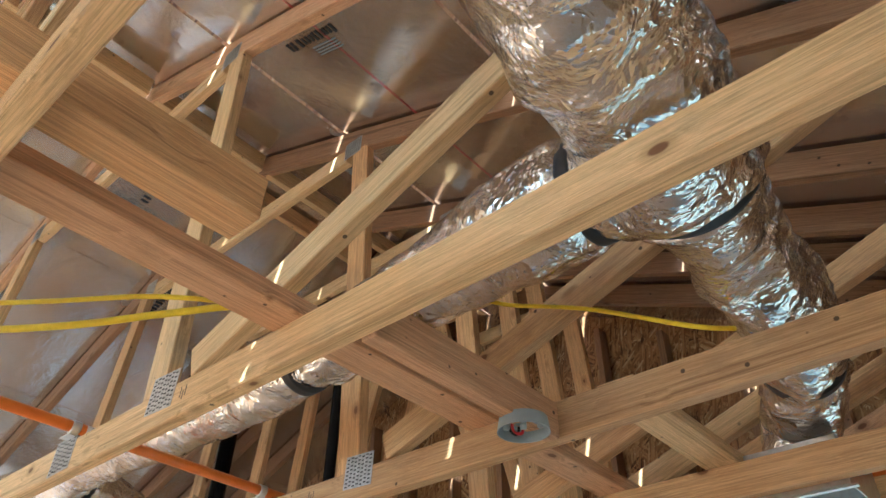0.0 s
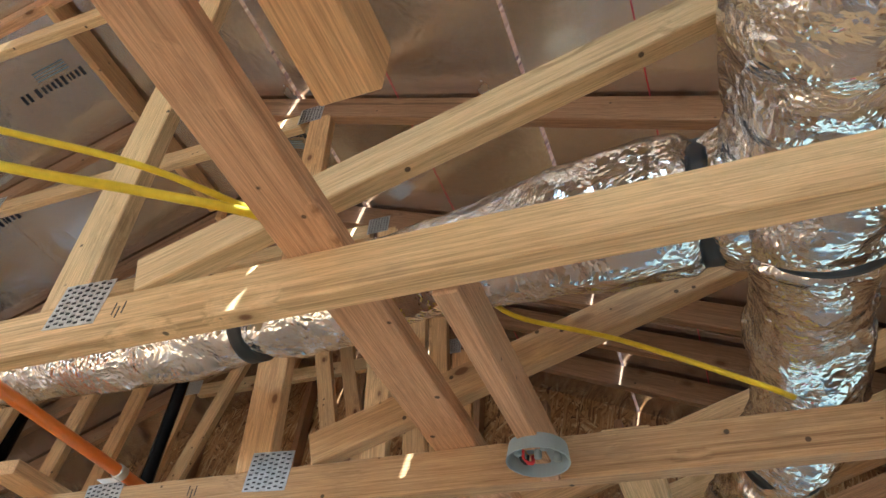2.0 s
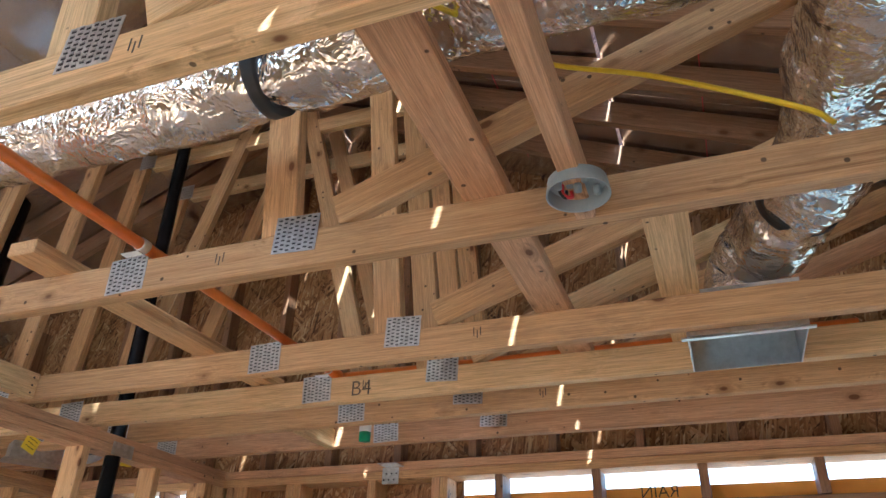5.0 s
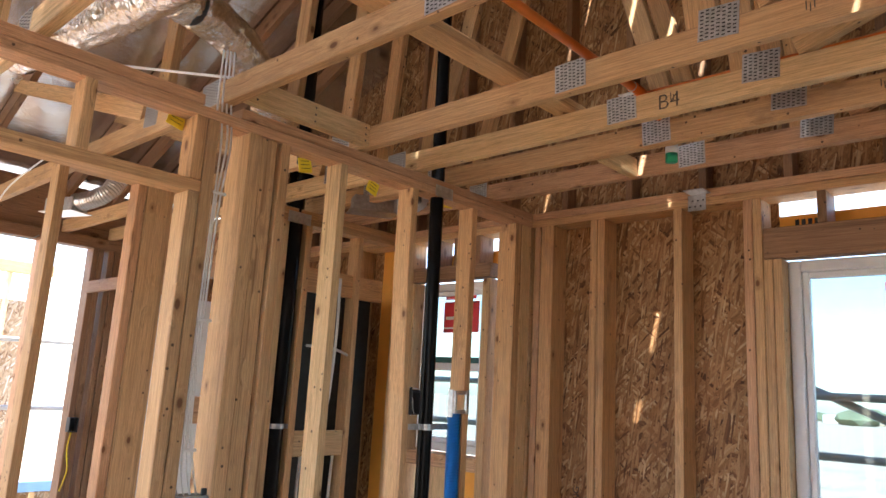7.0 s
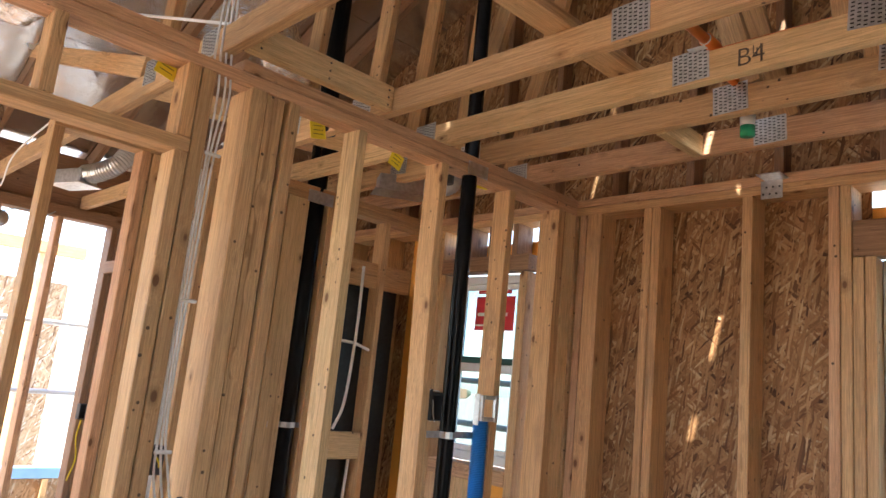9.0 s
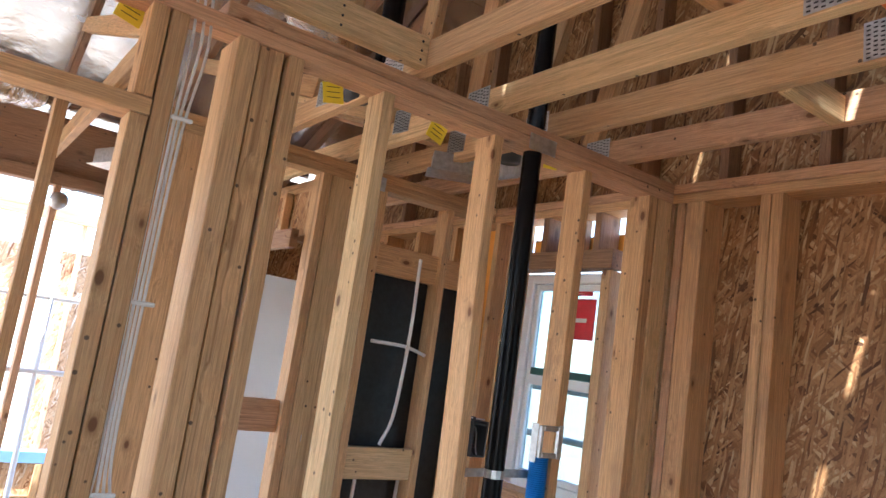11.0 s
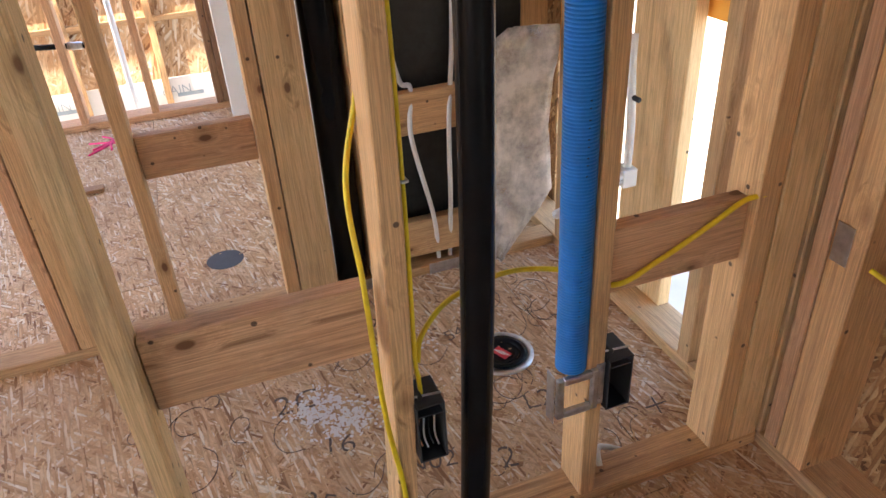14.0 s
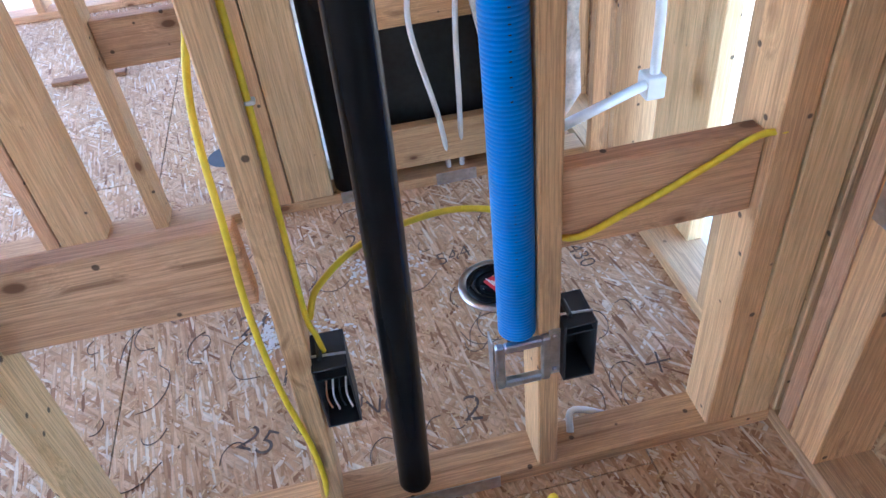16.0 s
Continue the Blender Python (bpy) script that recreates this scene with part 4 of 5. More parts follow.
def mud_ring(z, y0=2.958, y1=3.055, ft=0.018):
    """A square raised steel ring that holds an outlet, with ears."""
    g = thing("box_bracket", (PX, y1, z), "galvanised steel outlet bracket screwed to a stud", "bracket", "outlet brackets")
    x = PX + 0.002
    for lo, hi in (((x, y0, z - 0.056), (x + 0.016, y0 + 0.016, z + 0.056)), ((x, y1 - 0.016, z - 0.056), (x + 0.016, y1, z + 0.056)),
                   ((x, y0 + 0.016, z + 0.038), (x + 0.016, y1 - 0.016, z + 0.056)), ((x, y0 + 0.016, z - 0.056), (x + 0.016, y1 - 0.016, z - 0.038))):
        block("rim", lo, hi, GALV, g, c=0.003)
    block("side_flange", (x - 0.03, y0 - 0.004, z - 0.075), (x + 0.003, y0 - 0.001, z + 0.06), GALV, g, c=0.0008)
    block("ear", (x, y1, z - 0.06), (x + 0.002, y1 + 0.022, z + 0.06), GALV, g, c=0.0008)
    for dz in (-0.045, 0.045):
        tube("screw", [(x + 0.002, y1 + 0.011, z + dz), (x + 0.006, y1 + 0.011, z + dz)], 0.005, STEEL, g, n=8, steps=0)


mud_ring(0.404, 2.934, 3.036)
mud_ring(1.659, 2.932, 3.034)


def outlet_box(y, z, label, wires=True, h=0.175, w=0.062):
    """An open plastic box nailed beside a stud, its mouth to the room."""
    b = thing("outlet_box", (PX, y, z), label, "electrical box", "outlet boxes")
    x0, x1, t = PX - 0.075, PX + 0.014, 0.004
    for lo, hi in (((x0, y, z - h / 2), (x1, y + t, z + h / 2)), ((x0, y + w - t, z - h / 2), (x1, y + w, z + h / 2)), ((x0, y + t, z + h / 2 - t), (x1, y + w - t, z + h / 2)),
                   ((x0, y + t, z - h / 2), (x1, y + w - t, z - h / 2 + t)), ((x0, y + t, z - h / 2 + t), (x0 + t, y + w - t, z + h / 2 - t))):
        block("wall_panel", lo, hi, BOX_BLACK, b, c=0.001)
    block("nail_boss", (PX - 0.05, y + 0.012, z + h / 2), (PX - 0.005, y + 0.022, z + h / 2 + 0.012), BOX_BLACK, b)
    tube("nail", [(PX - 0.015, y - 0.004, z + h / 2 + 0.008), (PX - 0.012, y + w, z + h / 2 + 0.004)], 0.0025, STEEL, b, n=8, steps=0)
    block("mid_rib", (PX - 0.07, y + t, z + 0.045), (x1 - 0.004, y + w - t, z + 0.049), BOX_BLACK, b)
    if wires:
        for k, mt in enumerate((COPPER, WHITE_PLASTIC, INK, WHITE_PLASTIC)):
            yy = y + 0.012 + 0.012 * k
            tube("wire", [(PX - 0.06, yy, z + h / 2 - 0.01), (PX - 0.035, yy + 0.004, z + 0.02), (PX - 0.02, yy - 0.003, z - 0.03), (PX - 0.012, yy + 0.002, z - 0.055 - 0.008 * (k % 2))], 0.0022, mt, b, n=6, steps=6)
    return b


outlet_box(2.615, 0.425, "black plastic outlet box on a stud with loose wires", True, 0.155)
outlet_box(3.062, 0.400, "empty black plastic outlet box on a stud", False, 0.145)
bx = outlet_box(2.629, 1.652, "black plastic switch box on a stud with wires", True, 0.115)
tube("wire", [(PX - 0.02, 2.64, 1.69), (PX, 2.638, 1.64), (PX - 0.005, 2.642, 1.61)], 0.004, RED, bx, "red insulated wire", n=8)
# four-gang box with white cables
g4 = thing("gang_box", (PX - 0.03, 1.57, 1.24), "grey four gang electrical box full of cables", "electrical box")
block("shell", (PX - 0.085, 1.516, 1.200), (PX + 0.004, 1.638, 1.300), BOX_GREY, g4)
for k in range(4):
    block("slot", (PX + 0.0045, 1.526 + 0.028 * k, 1.215), (PX + 0.0065, 1.544 + 0.028 * k, 1.285), BOX_BLACK, g4)
block("mount_ear", (PX - 0.02, 1.615, 1.301), (PX - 0.005, 1.635, 1.325), BOX_BLACK, g4)
for k in range(4):
    o = 0.024 * k - 0.036
    cable("white_cable", [(PX - 0.06 + 0.3 * o, 1.545 + o * 0.5, 3.0), (PX - 0.030, 1.535 + o * 0.8, 2.77), (PX - 0.014 + 0.004 * (k % 3), 1.540 + o * 0.9, 2.60), (PX - 0.010 + 0.006 * (k % 2), 1.530 + o * 0.5, 2.36),
                          (PX - 0.012, 1.528 + o * 0.45, 1.95), (PX - 0.016, 1.532 + o * 0.4, 1.55), (PX - 0.03, 1.548 + o * 0.9, 1.40), (PX - 0.04, 1.575 + o, 1.30)], 0.0040, WHITE_PLASTIC, "white sheathed cables stapled down a stud", "white cables")
for z in (2.40, 1.92, 1.46):
    tagged(block("cable_staple", (PX - 0.002, 1.513, z - 0.006), (PX + 0.008, 1.568, z + 0.006), WHITE_PLASTIC), "white cable stacker clip on a stud", "clip", "cable clips")
# small box between far studs
fb = thing("switch_box", (QX, 2.06, 1.27), "black plastic switch box with wires on a far stud", "electrical box")
block("shell", (QX - 0.06, 1.975, 1.205), (QX + 0.008, 2.082, 1.335), BOX_BLACK, fb)
for k in range(3):
    tube("wire", [(QX - 0.03, 2.00 + 0.02 * k, 2.7), (QX - 0.025, 2.01 + 0.012 * k, 2.0), (QX - 0.02, 1.995 + 0.02 * k, 1.6), (QX - 0.02, 2.01 + 0.02 * k, 1.33)], 0.006, WHITE_PLASTIC, fb, "white sheathed cable", n=8)
tube("wire", [(QX + 0.012, 2.03, 1.30), (QX + 0.03, 2.045, 1.27), (QX + 0.012, 2.06, 1.24)], 0.004, YELLOW, fb, "yellow insulated wire", n=8)

# west wall: round cover on its wire, and a switch box
cover = thing("box_cover", (WX + 0.02, 1.69, 2.57), "round steel fixture cover hanging on a wire at the outside wall", "cover")
add("disc", tube_mesh("disc", [(WX + 0.012, 1.69, 2.57), (WX + 0.022, 1.69, 2.57), (WX + 0.034, 1.69, 2.57)], lambda s: 0.062 - 0.016 * s, STEEL, 28), cover)
tube("wire", [(WX + 0.02, 1.70, 2.625), (WX + 0.03, 1.80, 2.665), (WX + 0.02, 1.96, 2.66), (WX + 0.01, 2.03, 2.70)], 0.004, BOX_GREY, cover, n=6)
wb = thing("switch_box", (WX + 0.02, 2.47, 1.29), "black plastic switch box on a dark stud beside the opening", "electrical box")
for lo, hi in (((WX + 0.002, 2.435, 1.235), (WX + 0.07, 2.440, 1.345)), ((WX + 0.002, 2.495, 1.235), (WX + 0.07, 2.500, 1.345)), ((WX + 0.002, 2.441, 1.340), (WX + 0.07, 2.494, 1.345)),
               ((WX + 0.002, 2.441, 1.235), (WX + 0.07, 2.494, 1.240)), ((WX + 0.002, 2.441, 1.241), (WX + 0.007, 2.494, 1.339))):
    block("wall_panel", lo, hi, BOX_BLACK, wb, c=0.001)
tube("wire", [(WX + 0.03, 2.47, 1.24), (WX + 0.025, 2.46, 1.10), (WX + 0.03, 2.48, 0.95), (WX + 0.02, 2.45, 0.80)], 0.006, YELLOW, wb, "yellow sheathed cable", n=8)

# ---- yellow cable along the pipe wall ----
cable("yellow_cable", [(PX - 0.024, 2.638, 1.59), (PX - 0.018, 2.640, 1.2), (PX - 0.014, 2.636, 0.85), (PX - 0.012, 2.630, 0.62), (PX - 0.022, 2.636, 0.55), (PX - 0.030, 2.640, 0.500)], 0.0050, YELLOW, "yellow cable stapled down a stud to the outlet box")
cable("yellow_cable", [(PX - 0.102, 2.64, 1.56), (PX - 0.102, 2.61, 1.20), (PX - 0.085, 2.556, 0.98), (PX - 0.030, 2.552, 0.80), (PX + 0.004, 2.550, 0.64), (PX + 0.009, 2.556, 0.47), (PX + 0.007, 2.573, 0.30), (PX + 0.004, 2.575, 0.18), (PX - 0.014, 2.558, 0.07), (PX - 0.028, 2.545, 0.03)], 0.0056, YELLOW, "yellow cable drooping past the blocking into the sill plate")
tagged(block("cable_staple", (PX - 0.024, 2.634, 0.99), (PX - 0.008, 2.648, 0.996), WHITE_PLASTIC), "white cable staple on a stud", "clip", "cable clips")
cable("yellow_cable", [(PX - 0.012, 2.634, 0.60), (PX - 0.05, 2.660, 0.635), (PX - 0.12, 2.75, 0.65), (PX - 0.16, 2.90, 0.65), (PX - 0.11, 3.02, 0.65), (PX - 0.015, 3.075, 0.655), (PX - 0.012, 3.18, 0.690), (PX - 0.012, 3.30, 0.745), (PX - 0.012, 3.38, 0.785), (PX - 0.006, 3.425, 0.79), (PX - 0.03, 3.440, 0.79)], 0.0060, YELLOW, "yellow cable looping behind the pipe to the corner posts")
cable("yellow_cable", [(-3.17, NY + 0.01, 0.66), (-3.0, NY + 0.06, 0.60), (-2.86, NY + 0.05, 0.545), (-2.78, NY + 0.06, 0.50), (-2.4, NY + 0.05, 0.44)], 0.006, YELLOW, "yellow cable bored through the north wall studs")

# ---- bath: shower unit with black back ----
sh = thing("shower_unit", (-5.3, 3.0, 0), "white fibreglass shower unit with black coated back", "shower")
side_sheet("back_wall", 2.70, 3.46, 0.03, 2.30, QX - 0.105, BLACK_BACK, sh, 0.010)["label"] = "black coated outer face"
side_sheet("end_wall", 2.70, 3.46, 0.03, 2.29, QX - 0.119, FIBREGLASS, sh, 0.012)
side_sheet("end_wall", 2.50, 3.46, 0.0, 2.28, -6.00, FIBREGLASS, sh, 0.02)
sheet("long_wall", -5.98, QX - 0.121, 0.03, 2.28, 3.44, FIBREGLASS, sh, 0.018)
block("front_flange", (-6.03, 2.49, 0.0), (-5.98, 2.515, 2.29), FIBREGLASS, sh)
block("threshold", (-5.98, 2.62, 0.0), (QX - 0.121, 2.72, 0.09), FIBREGLASS, sh, c=0.02)
block("pan", (-5.98, 2.72, 0.0), (QX - 0.121, 3.44, 0.035), FIBREGLASS, sh, c=0.01)
block("moulded_seat", (-5.978, 2.74, 0.035), (-5.76, 3.438, 0.53), FIBREGLASS, sh, c=0.05)
for k in range(3):
    block("label_bar", (-5.979, 2.66, 1.86 - 0.055 * k), (-5.976, 2.78, 1.872 - 0.055 * k), INK, sh, c=0.0005)
for k in range(4):
    block("label_bar", (-5.979, 2.67, 1.85 - 0.012 * k), (-5.976, 2.77, 1.853 - 0.012 * k), BOX_GREY, sh, c=0.0003)
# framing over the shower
board("soffit_beam", (-6.84, 2.42, 2.31), (QX - 0.095, 2.46, 2.40), DARK_SHADED_FIR, "dark fir framing over the shower", "beam")
sheet_ob = sheet("soffit_board", -6.2, QX - 0.1, 2.42, PLATE - 0.02, 2.60, OSB, None)
tagged(sheet_ob, "strand board panel over the shower", "panel")
for x in (-5.9, -5.5, -5.1, -4.75):
    board("soffit_stud", (x, 2.55, 2.41), (x + 0.04, 2.595, PLATE - 0.02), FIR, "short fir stud over the shower", "stud", "soffit studs")

# white water lines on the black back
cable("water_line", [(QX + 0.005, 3.10, 2.38), (QX + 0.003, 3.105, 2.0), (QX + 0.001, 3.08, 1.6), (QX - 0.012, 3.03, 1.44)], 0.009, WHITE_PLASTIC, "white plastic water line rising to the shower head", "water lines")
cable("water_line", [(QX - 0.055, 2.95, 1.28), (QX - 0.062, 2.95, 1.0), (QX - 0.062, 2.99, 0.76), (QX - 0.03, 3.02, 0.73), (QX + 0.002, 3.00, 0.57), (QX + 0.006, 3.06, 0.25), (QX - 0.04, 3.085, 0.03)], 0.009, WHITE_PLASTIC, "white plastic water line dropping to the sill plate", "water lines")
cable("water_line", [(QX - 0.055, 3.20, 1.28), (QX - 0.062, 3.19, 0.9), (QX + 0.002, 3.14, 0.6), (QX + 0.004, 3.13, 0.3), (QX - 0.04, 3.13, 0.03)], 0.009, WHITE_PLASTIC, "white plastic water line dropping to the sill plate", "water lines")
tee = thing("water_tee", (QX, 3.1, 1.92), "white plastic water line crosspiece on the shower back", "pipe")
tube("arm", [(QX - 0.03, 2.905, 1.935), (QX - 0.02, 3.10, 1.93), (QX - 0.03, 3.235, 1.90)], 0.009, WHITE_PLASTIC, tee)
st = thing("stub_out", (-4.2, NY, 0.9), "white water pipe stub with a valve by the north wall", "pipe")
tube("riser", [(-4.00, NY - 0.03, 0.52), (-4.00, NY - 0.03, 0.70), (-4.02, NY - 0.03, 0.86), (-4.05, NY - 0.01, 0.95)], 0.013, WHITE_PLASTIC, st)
tube("arm", [(-3.86, NY - 0.35, 0.535), (-3.99, NY - 0.05, 0.54)], 0.013, WHITE_PLASTIC, st, steps=0)
block("valve", (-4.03, NY - 0.06, 0.50), (-3.97, NY - 0.01, 0.56), WHITE_PLASTIC, st)
tube("clip", [(-4.03, NY - 0.03, 0.78), (-3.97, NY - 0.03, 0.78)], 0.008, INK, st, "black pipe clip", steps=0)

# torn insulation bat with white paper facing
bm = bmesh.new()
cols = 14
grid = []
LEFT_EDGE = ((0.0, 3.28), (0.12, 3.255), (0.55, 3.20), (0.80, 3.17), (0.95, 3.29), (1.0, 3.36))
RIGHT_EDGE = ((0.0, 3.30), (0.12, 3.40), (0.27, 3.525), (1.0, 3.525))
for i in range(cols + 1):
    row_v = []
    for j in range(cols + 1):
        u, v = i / cols, j / cols
        left = float(np.interp(v, *zip(*LEFT_EDGE)))
        right = float(np.interp(v, *zip(*RIGHT_EDGE)))
        y = left + (right - left) * u + 0.012 * noise.noise(Vector((u * 3, v * 6, 4)))
        z = 0.03 + 0.86 * v
        x = QX + 0.045 + 0.03 * math.sin(5 * v + 2 * u) + 0.02 * noise.noise(Vector((u * 4, v * 5, 0)))
        row_v.append(bm.verts.new((x, y, z)))
    grid.append(row_v)
for i in range(cols):
    for j in range(cols):
        bm.faces.new((grid[i][j], grid[i + 1][j], grid[i + 1][j + 1], grid[i][j + 1]))
me = bpy.data.meshes.new("insulation_bat")
bm.to_mesh(me)
bm.free()
me.shade_smooth()
me.materials.append(INSULATION)
bat = thing("insulation_bat", (QX + 0.03, 3.4, 0.1), "torn film-faced white insulation bat hanging by the shower wall", "insulation")
wool = add("wool", me, bat)
sol = wool.modifiers.new("thick", "SOLIDIFY")
sol.thickness = 0.02
face = me.copy()
face.materials.clear()
face.materials.append(CLEAR_FILM)
facing = add("paper_facing", face, bat, Matrix.Translation((0.016, -0.006, 0.012)), "clear crinkled plastic film facing")
sol = facing.modifiers.new("thick", "SOLIDIFY")
sol.thickness = 0.002

# ---- toilet flange in the floor ----
fx, fy = -3.956, 3.085
tf = thing("closet_flange", (fx, fy, 0), "steel ringed black closet flange screwed to the subfloor", "drain")


def lathe(name, x, y, prof, mat, parent, label="", n=40):
    verts, faces = [], []
    for r, z in prof:
        for k in range(n):
            a = 2 * math.pi * k / n
            verts.append((x + r * math.cos(a), y + r * math.sin(a), z))
    for i in range(len(prof) - 1):
        for k in range(n):
            j = (k + 1) % n
            faces.append((i * n + k, i * n + j, (i + 1) * n + j, (i + 1) * n + k))
    return add(name, mesh_of(name, verts, faces, mat, True), parent, None, label)


lathe("steel_ring", fx, fy, [(0.105, 0.0), (0.105, 0.008), (0.082, 0.008), (0.080, 0.002)], STEEL, tf, "bright steel ring")
lathe("collar", fx, fy, [(0.082, 0.002), (0.082, 0.012), (0.062, 0.014), (0.056, 0.004), (0.056, -0.01)], ABS, tf)
lathe("test_cap", fx, fy, [(0.056, 0.006), (0.040, 0.009), (0.038, 0.004), (0.0, 0.004)], ABS, tf)
me = box_mesh("sticker", 0.06, 0.035, 0.001, RED, 0.0003)
add("sticker", me, tf, Matrix.Translation((fx, fy, 0.006)) @ pose(0, 0, 0, 0, 0, 25), "red printed sticker")
for k in range(4):
    add("print_bar", box_mesh("print_bar", 0.04, 0.003, 0.001, PAPER, 0.0002), tf, Matrix.Translation((fx + 0.006 * (k - 1.5), fy + 0.007 * (k - 1.5), 0.0075)) @ pose(0, 0, 0, 0, 0, 25))
fh = lathe("floor_hole", -4.96, 2.298, [(0.075, 0.0015), (0.0, 0.0016)], BOX_BLACK, None)
tagged(fh, "dark round drain cover flush in the subfloor", "drain")
tagged(block("offcut", (-5.945, 1.46, 0.001), (-5.885, 1.80, 0.022), DARK_SHADED_FIR), "reddish timber offcut lying on the subfloor", "offcut")

# floor cable stub with white tip
cable("floor_cable", [(PX - 0.06, 3.11, 0.045), (PX - 0.09, 3.12, 0.075), (PX - 0.11, 3.16, 0.045), (PX - 0.11, 3.21, 0.012)], 0.008, WHITE_PLASTIC, "white cable stub coming out of the subfloor")

# ---- boxed fixture lying in the room, with yellow tape ----
cx = thing("flat_carton", (-3.1, 2.82, 0), "grey brown flat carton with yellow printed tape against the wall", "carton")
base = Matrix.Translation((-3.035, 2.755, 0.0)) @ pose(0, 0, 0, 0, 0, 2)
add("body", box_mesh("body", 0.26, 0.46, 0.16, BOX_BROWN, 0.004), cx, base @ Matrix.Translation((0, 0, 0.08)))
add("tape", box_mesh("tape", 0.014, 0.462, 0.003, TAG_YELLOW, 0.001), cx, base @ Matrix.Translation((-0.1050, 0, 0.1605)), "yellow printed tape")
add("tape", box_mesh("tape", 0.018, 0.462, 0.030, INK, 0.001), cx, base @ Matrix.Translation((-0.1240, 0, 0.1480)), "dark printed band")
add("edge_strip", box_mesh("edge_strip", 0.26, 0.012, 0.02, PAPER, 0.001), cx, base @ Matrix.Translation((0.004, 0.2285, 0.153)), "white edge strip")
tube("tape_tail", [base @ Vector(p) for p in ((-0.125, 0.225, 0.15), (-0.135, 0.24, 0.175), (-0.128, 0.245, 0.19), (-0.118, 0.238, 0.178))], 0.007, TAG_YELLOW, cx, "torn tape end", n=8)

# ---- windows ----
def window(name, x0, x1, z0, z1, sash_z, label, stickers):
    """A vinyl window in the north wall, with a meeting rail at sash_z when it opens."""
    w = thing(name, ((x0 + x1) / 2, NY + 0.12, z0), label, "window", kind="structure")
    y0, y1, f = NY + 0.075, NY + 0.15, 0.052
    for lo, hi in (((x0, y0, z0), (x0 + f, y1, z1)), ((x1 - f, y0, z0), (x1, y1, z1)), ((x0 + f, y0, z1 - f), (x1 - f, y1, z1)), ((x0 + f, y0, z0), (x1 - f, y1, z0 + f))):
        block("window_frame", lo, hi, VINYL, w, c=0.006)
    g = 0.03
    for lo, hi in (((x0 + f, y0 + 0.02, z0 + f), (x0 + f + g, y1 - 0.02, z1 - f)), ((x1 - f - g, y0 + 0.02, z0 + f), (x1 - f, y1 - 0.02, z1 - f)),
                   ((x0 + f + g, y0 + 0.02, z1 - f - g), (x1 - f - g, y1 - 0.02, z1 - f)), ((x0 + f + g, y0 + 0.02, z0 + f), (x1 - f - g, y1 - 0.02, z0 + f + g))):
        block("sash", lo, hi, VINYL, w, c=0.005)
    spans = [(z0 + f + g, z1 - f - g)]
    if sash_z:
        block("meeting_rail", (x0 + f + g, y0 + 0.015, sash_z - 0.025), (x1 - f - g, y1 - 0.015, sash_z + 0.025), VINYL, w, c=0.005)
        block("sash_seal", (x0 + f + g, y0 + 0.02, sash_z + 0.026), (x1 - f - g, y1 - 0.03, sash_z + 0.062), SASH_GREEN, w, c=0.002)
        spans = [(z0 + f + g, sash_z - 0.025), (sash_z + 0.025, z1 - f - g)]
    for a, b in spans:
        pane = block("pane", (x0 + f + g, y0 + 0.035, a), (x1 - f - g, y0 + 0.039, b), GLASS, w, c=0.0005)
        pane.visible_shadow = False
    for sx, sz, sw_, sh_ in stickers:
        s = block("sticker", (sx, y0 + 0.030, sz), (sx + sw_, y0 + 0.0325, sz + sh_), RED, w, "red and white product sticker", c=0.0004)
        block("sticker_band", (sx + 0.02, y0 + 0.0270, sz + sh_ * 0.42), (sx + sw_ - 0.05, y0 + 0.0295, sz + sh_ * 0.52), PAPER, s, c=0.0004)
        block("sticker_band", (sx + 0.005, y0 + 0.0270, sz + sh_ * 0.12), (sx + sw_ * 0.5, y0 + 0.0295, sz + sh_ * 0.17), PAPER, s, c=0.0004)
    return w


window("window_1", -4.270, -3.70, 1.335, 2.40, 1.86, "white vinyl single hung window with red stickers", [(-4.10, 2.08, 0.30, 0.20), (-4.09, 2.295, 0.26, 0.022)])
window("window_2", -1.950, 1.25, 0.25, 2.382, 0, "large white vinyl fixed window with red stickers", [(-1.575, 2.03, 0.40, 0.24), (-0.6, 2.03, 0.40, 0.24)])
block("window_sill", (-1.92, NY, 0.20), (1.25, NY + 0.14, 0.247), FIR, north)
for xs in np.arange(-1.9, 1.2, 0.406):
    block("stud", (float(xs), NY, 0.04), (float(xs) + 0.04, NY + 0.138, 0.198), FIR, north)

# orange house wrap behind the cripples, with dark mirrored print as bars
wrap = thing("house_wrap", (-0.4, NY + 0.15, 2.5), "orange house wrap lapped outside the header", "wrap")
sheet("film", -2.0, 1.25, 2.41, 2.612, NY + 0.142, ORANGE_WRAP, wrap, 0.002)
sheet("film", -4.32, -3.62, 2.42, 2.60, NY + 0.142, ORANGE_WRAP, wrap, 0.002)
sheet("film", -4.78, -4.36, 0.7, 2.72, NY + 0.142, ORANGE_WRAP, wrap, 0.002)
sheet("film", -4.05, -3.71, 1.00, 1.24, NY + 0.146, ORANGE_WRAP, wrap, 0.002)
lettering("print", "RAIN", 0.075, Matrix.Translation((-1.06, NY + 0.1405, 2.588)) @ pose(0, 0, 0, 90, 0, 0) @ Matrix.Diagonal((-1, 1, 1, 1)), INK, wrap)
for k in range(6):
    block("print_bar", (-1.93 + 0.028 * k, NY + 0.139, 2.555), (-1.912 + 0.028 * k, NY + 0.1405, 2.59), INK, wrap, c=0.0003)

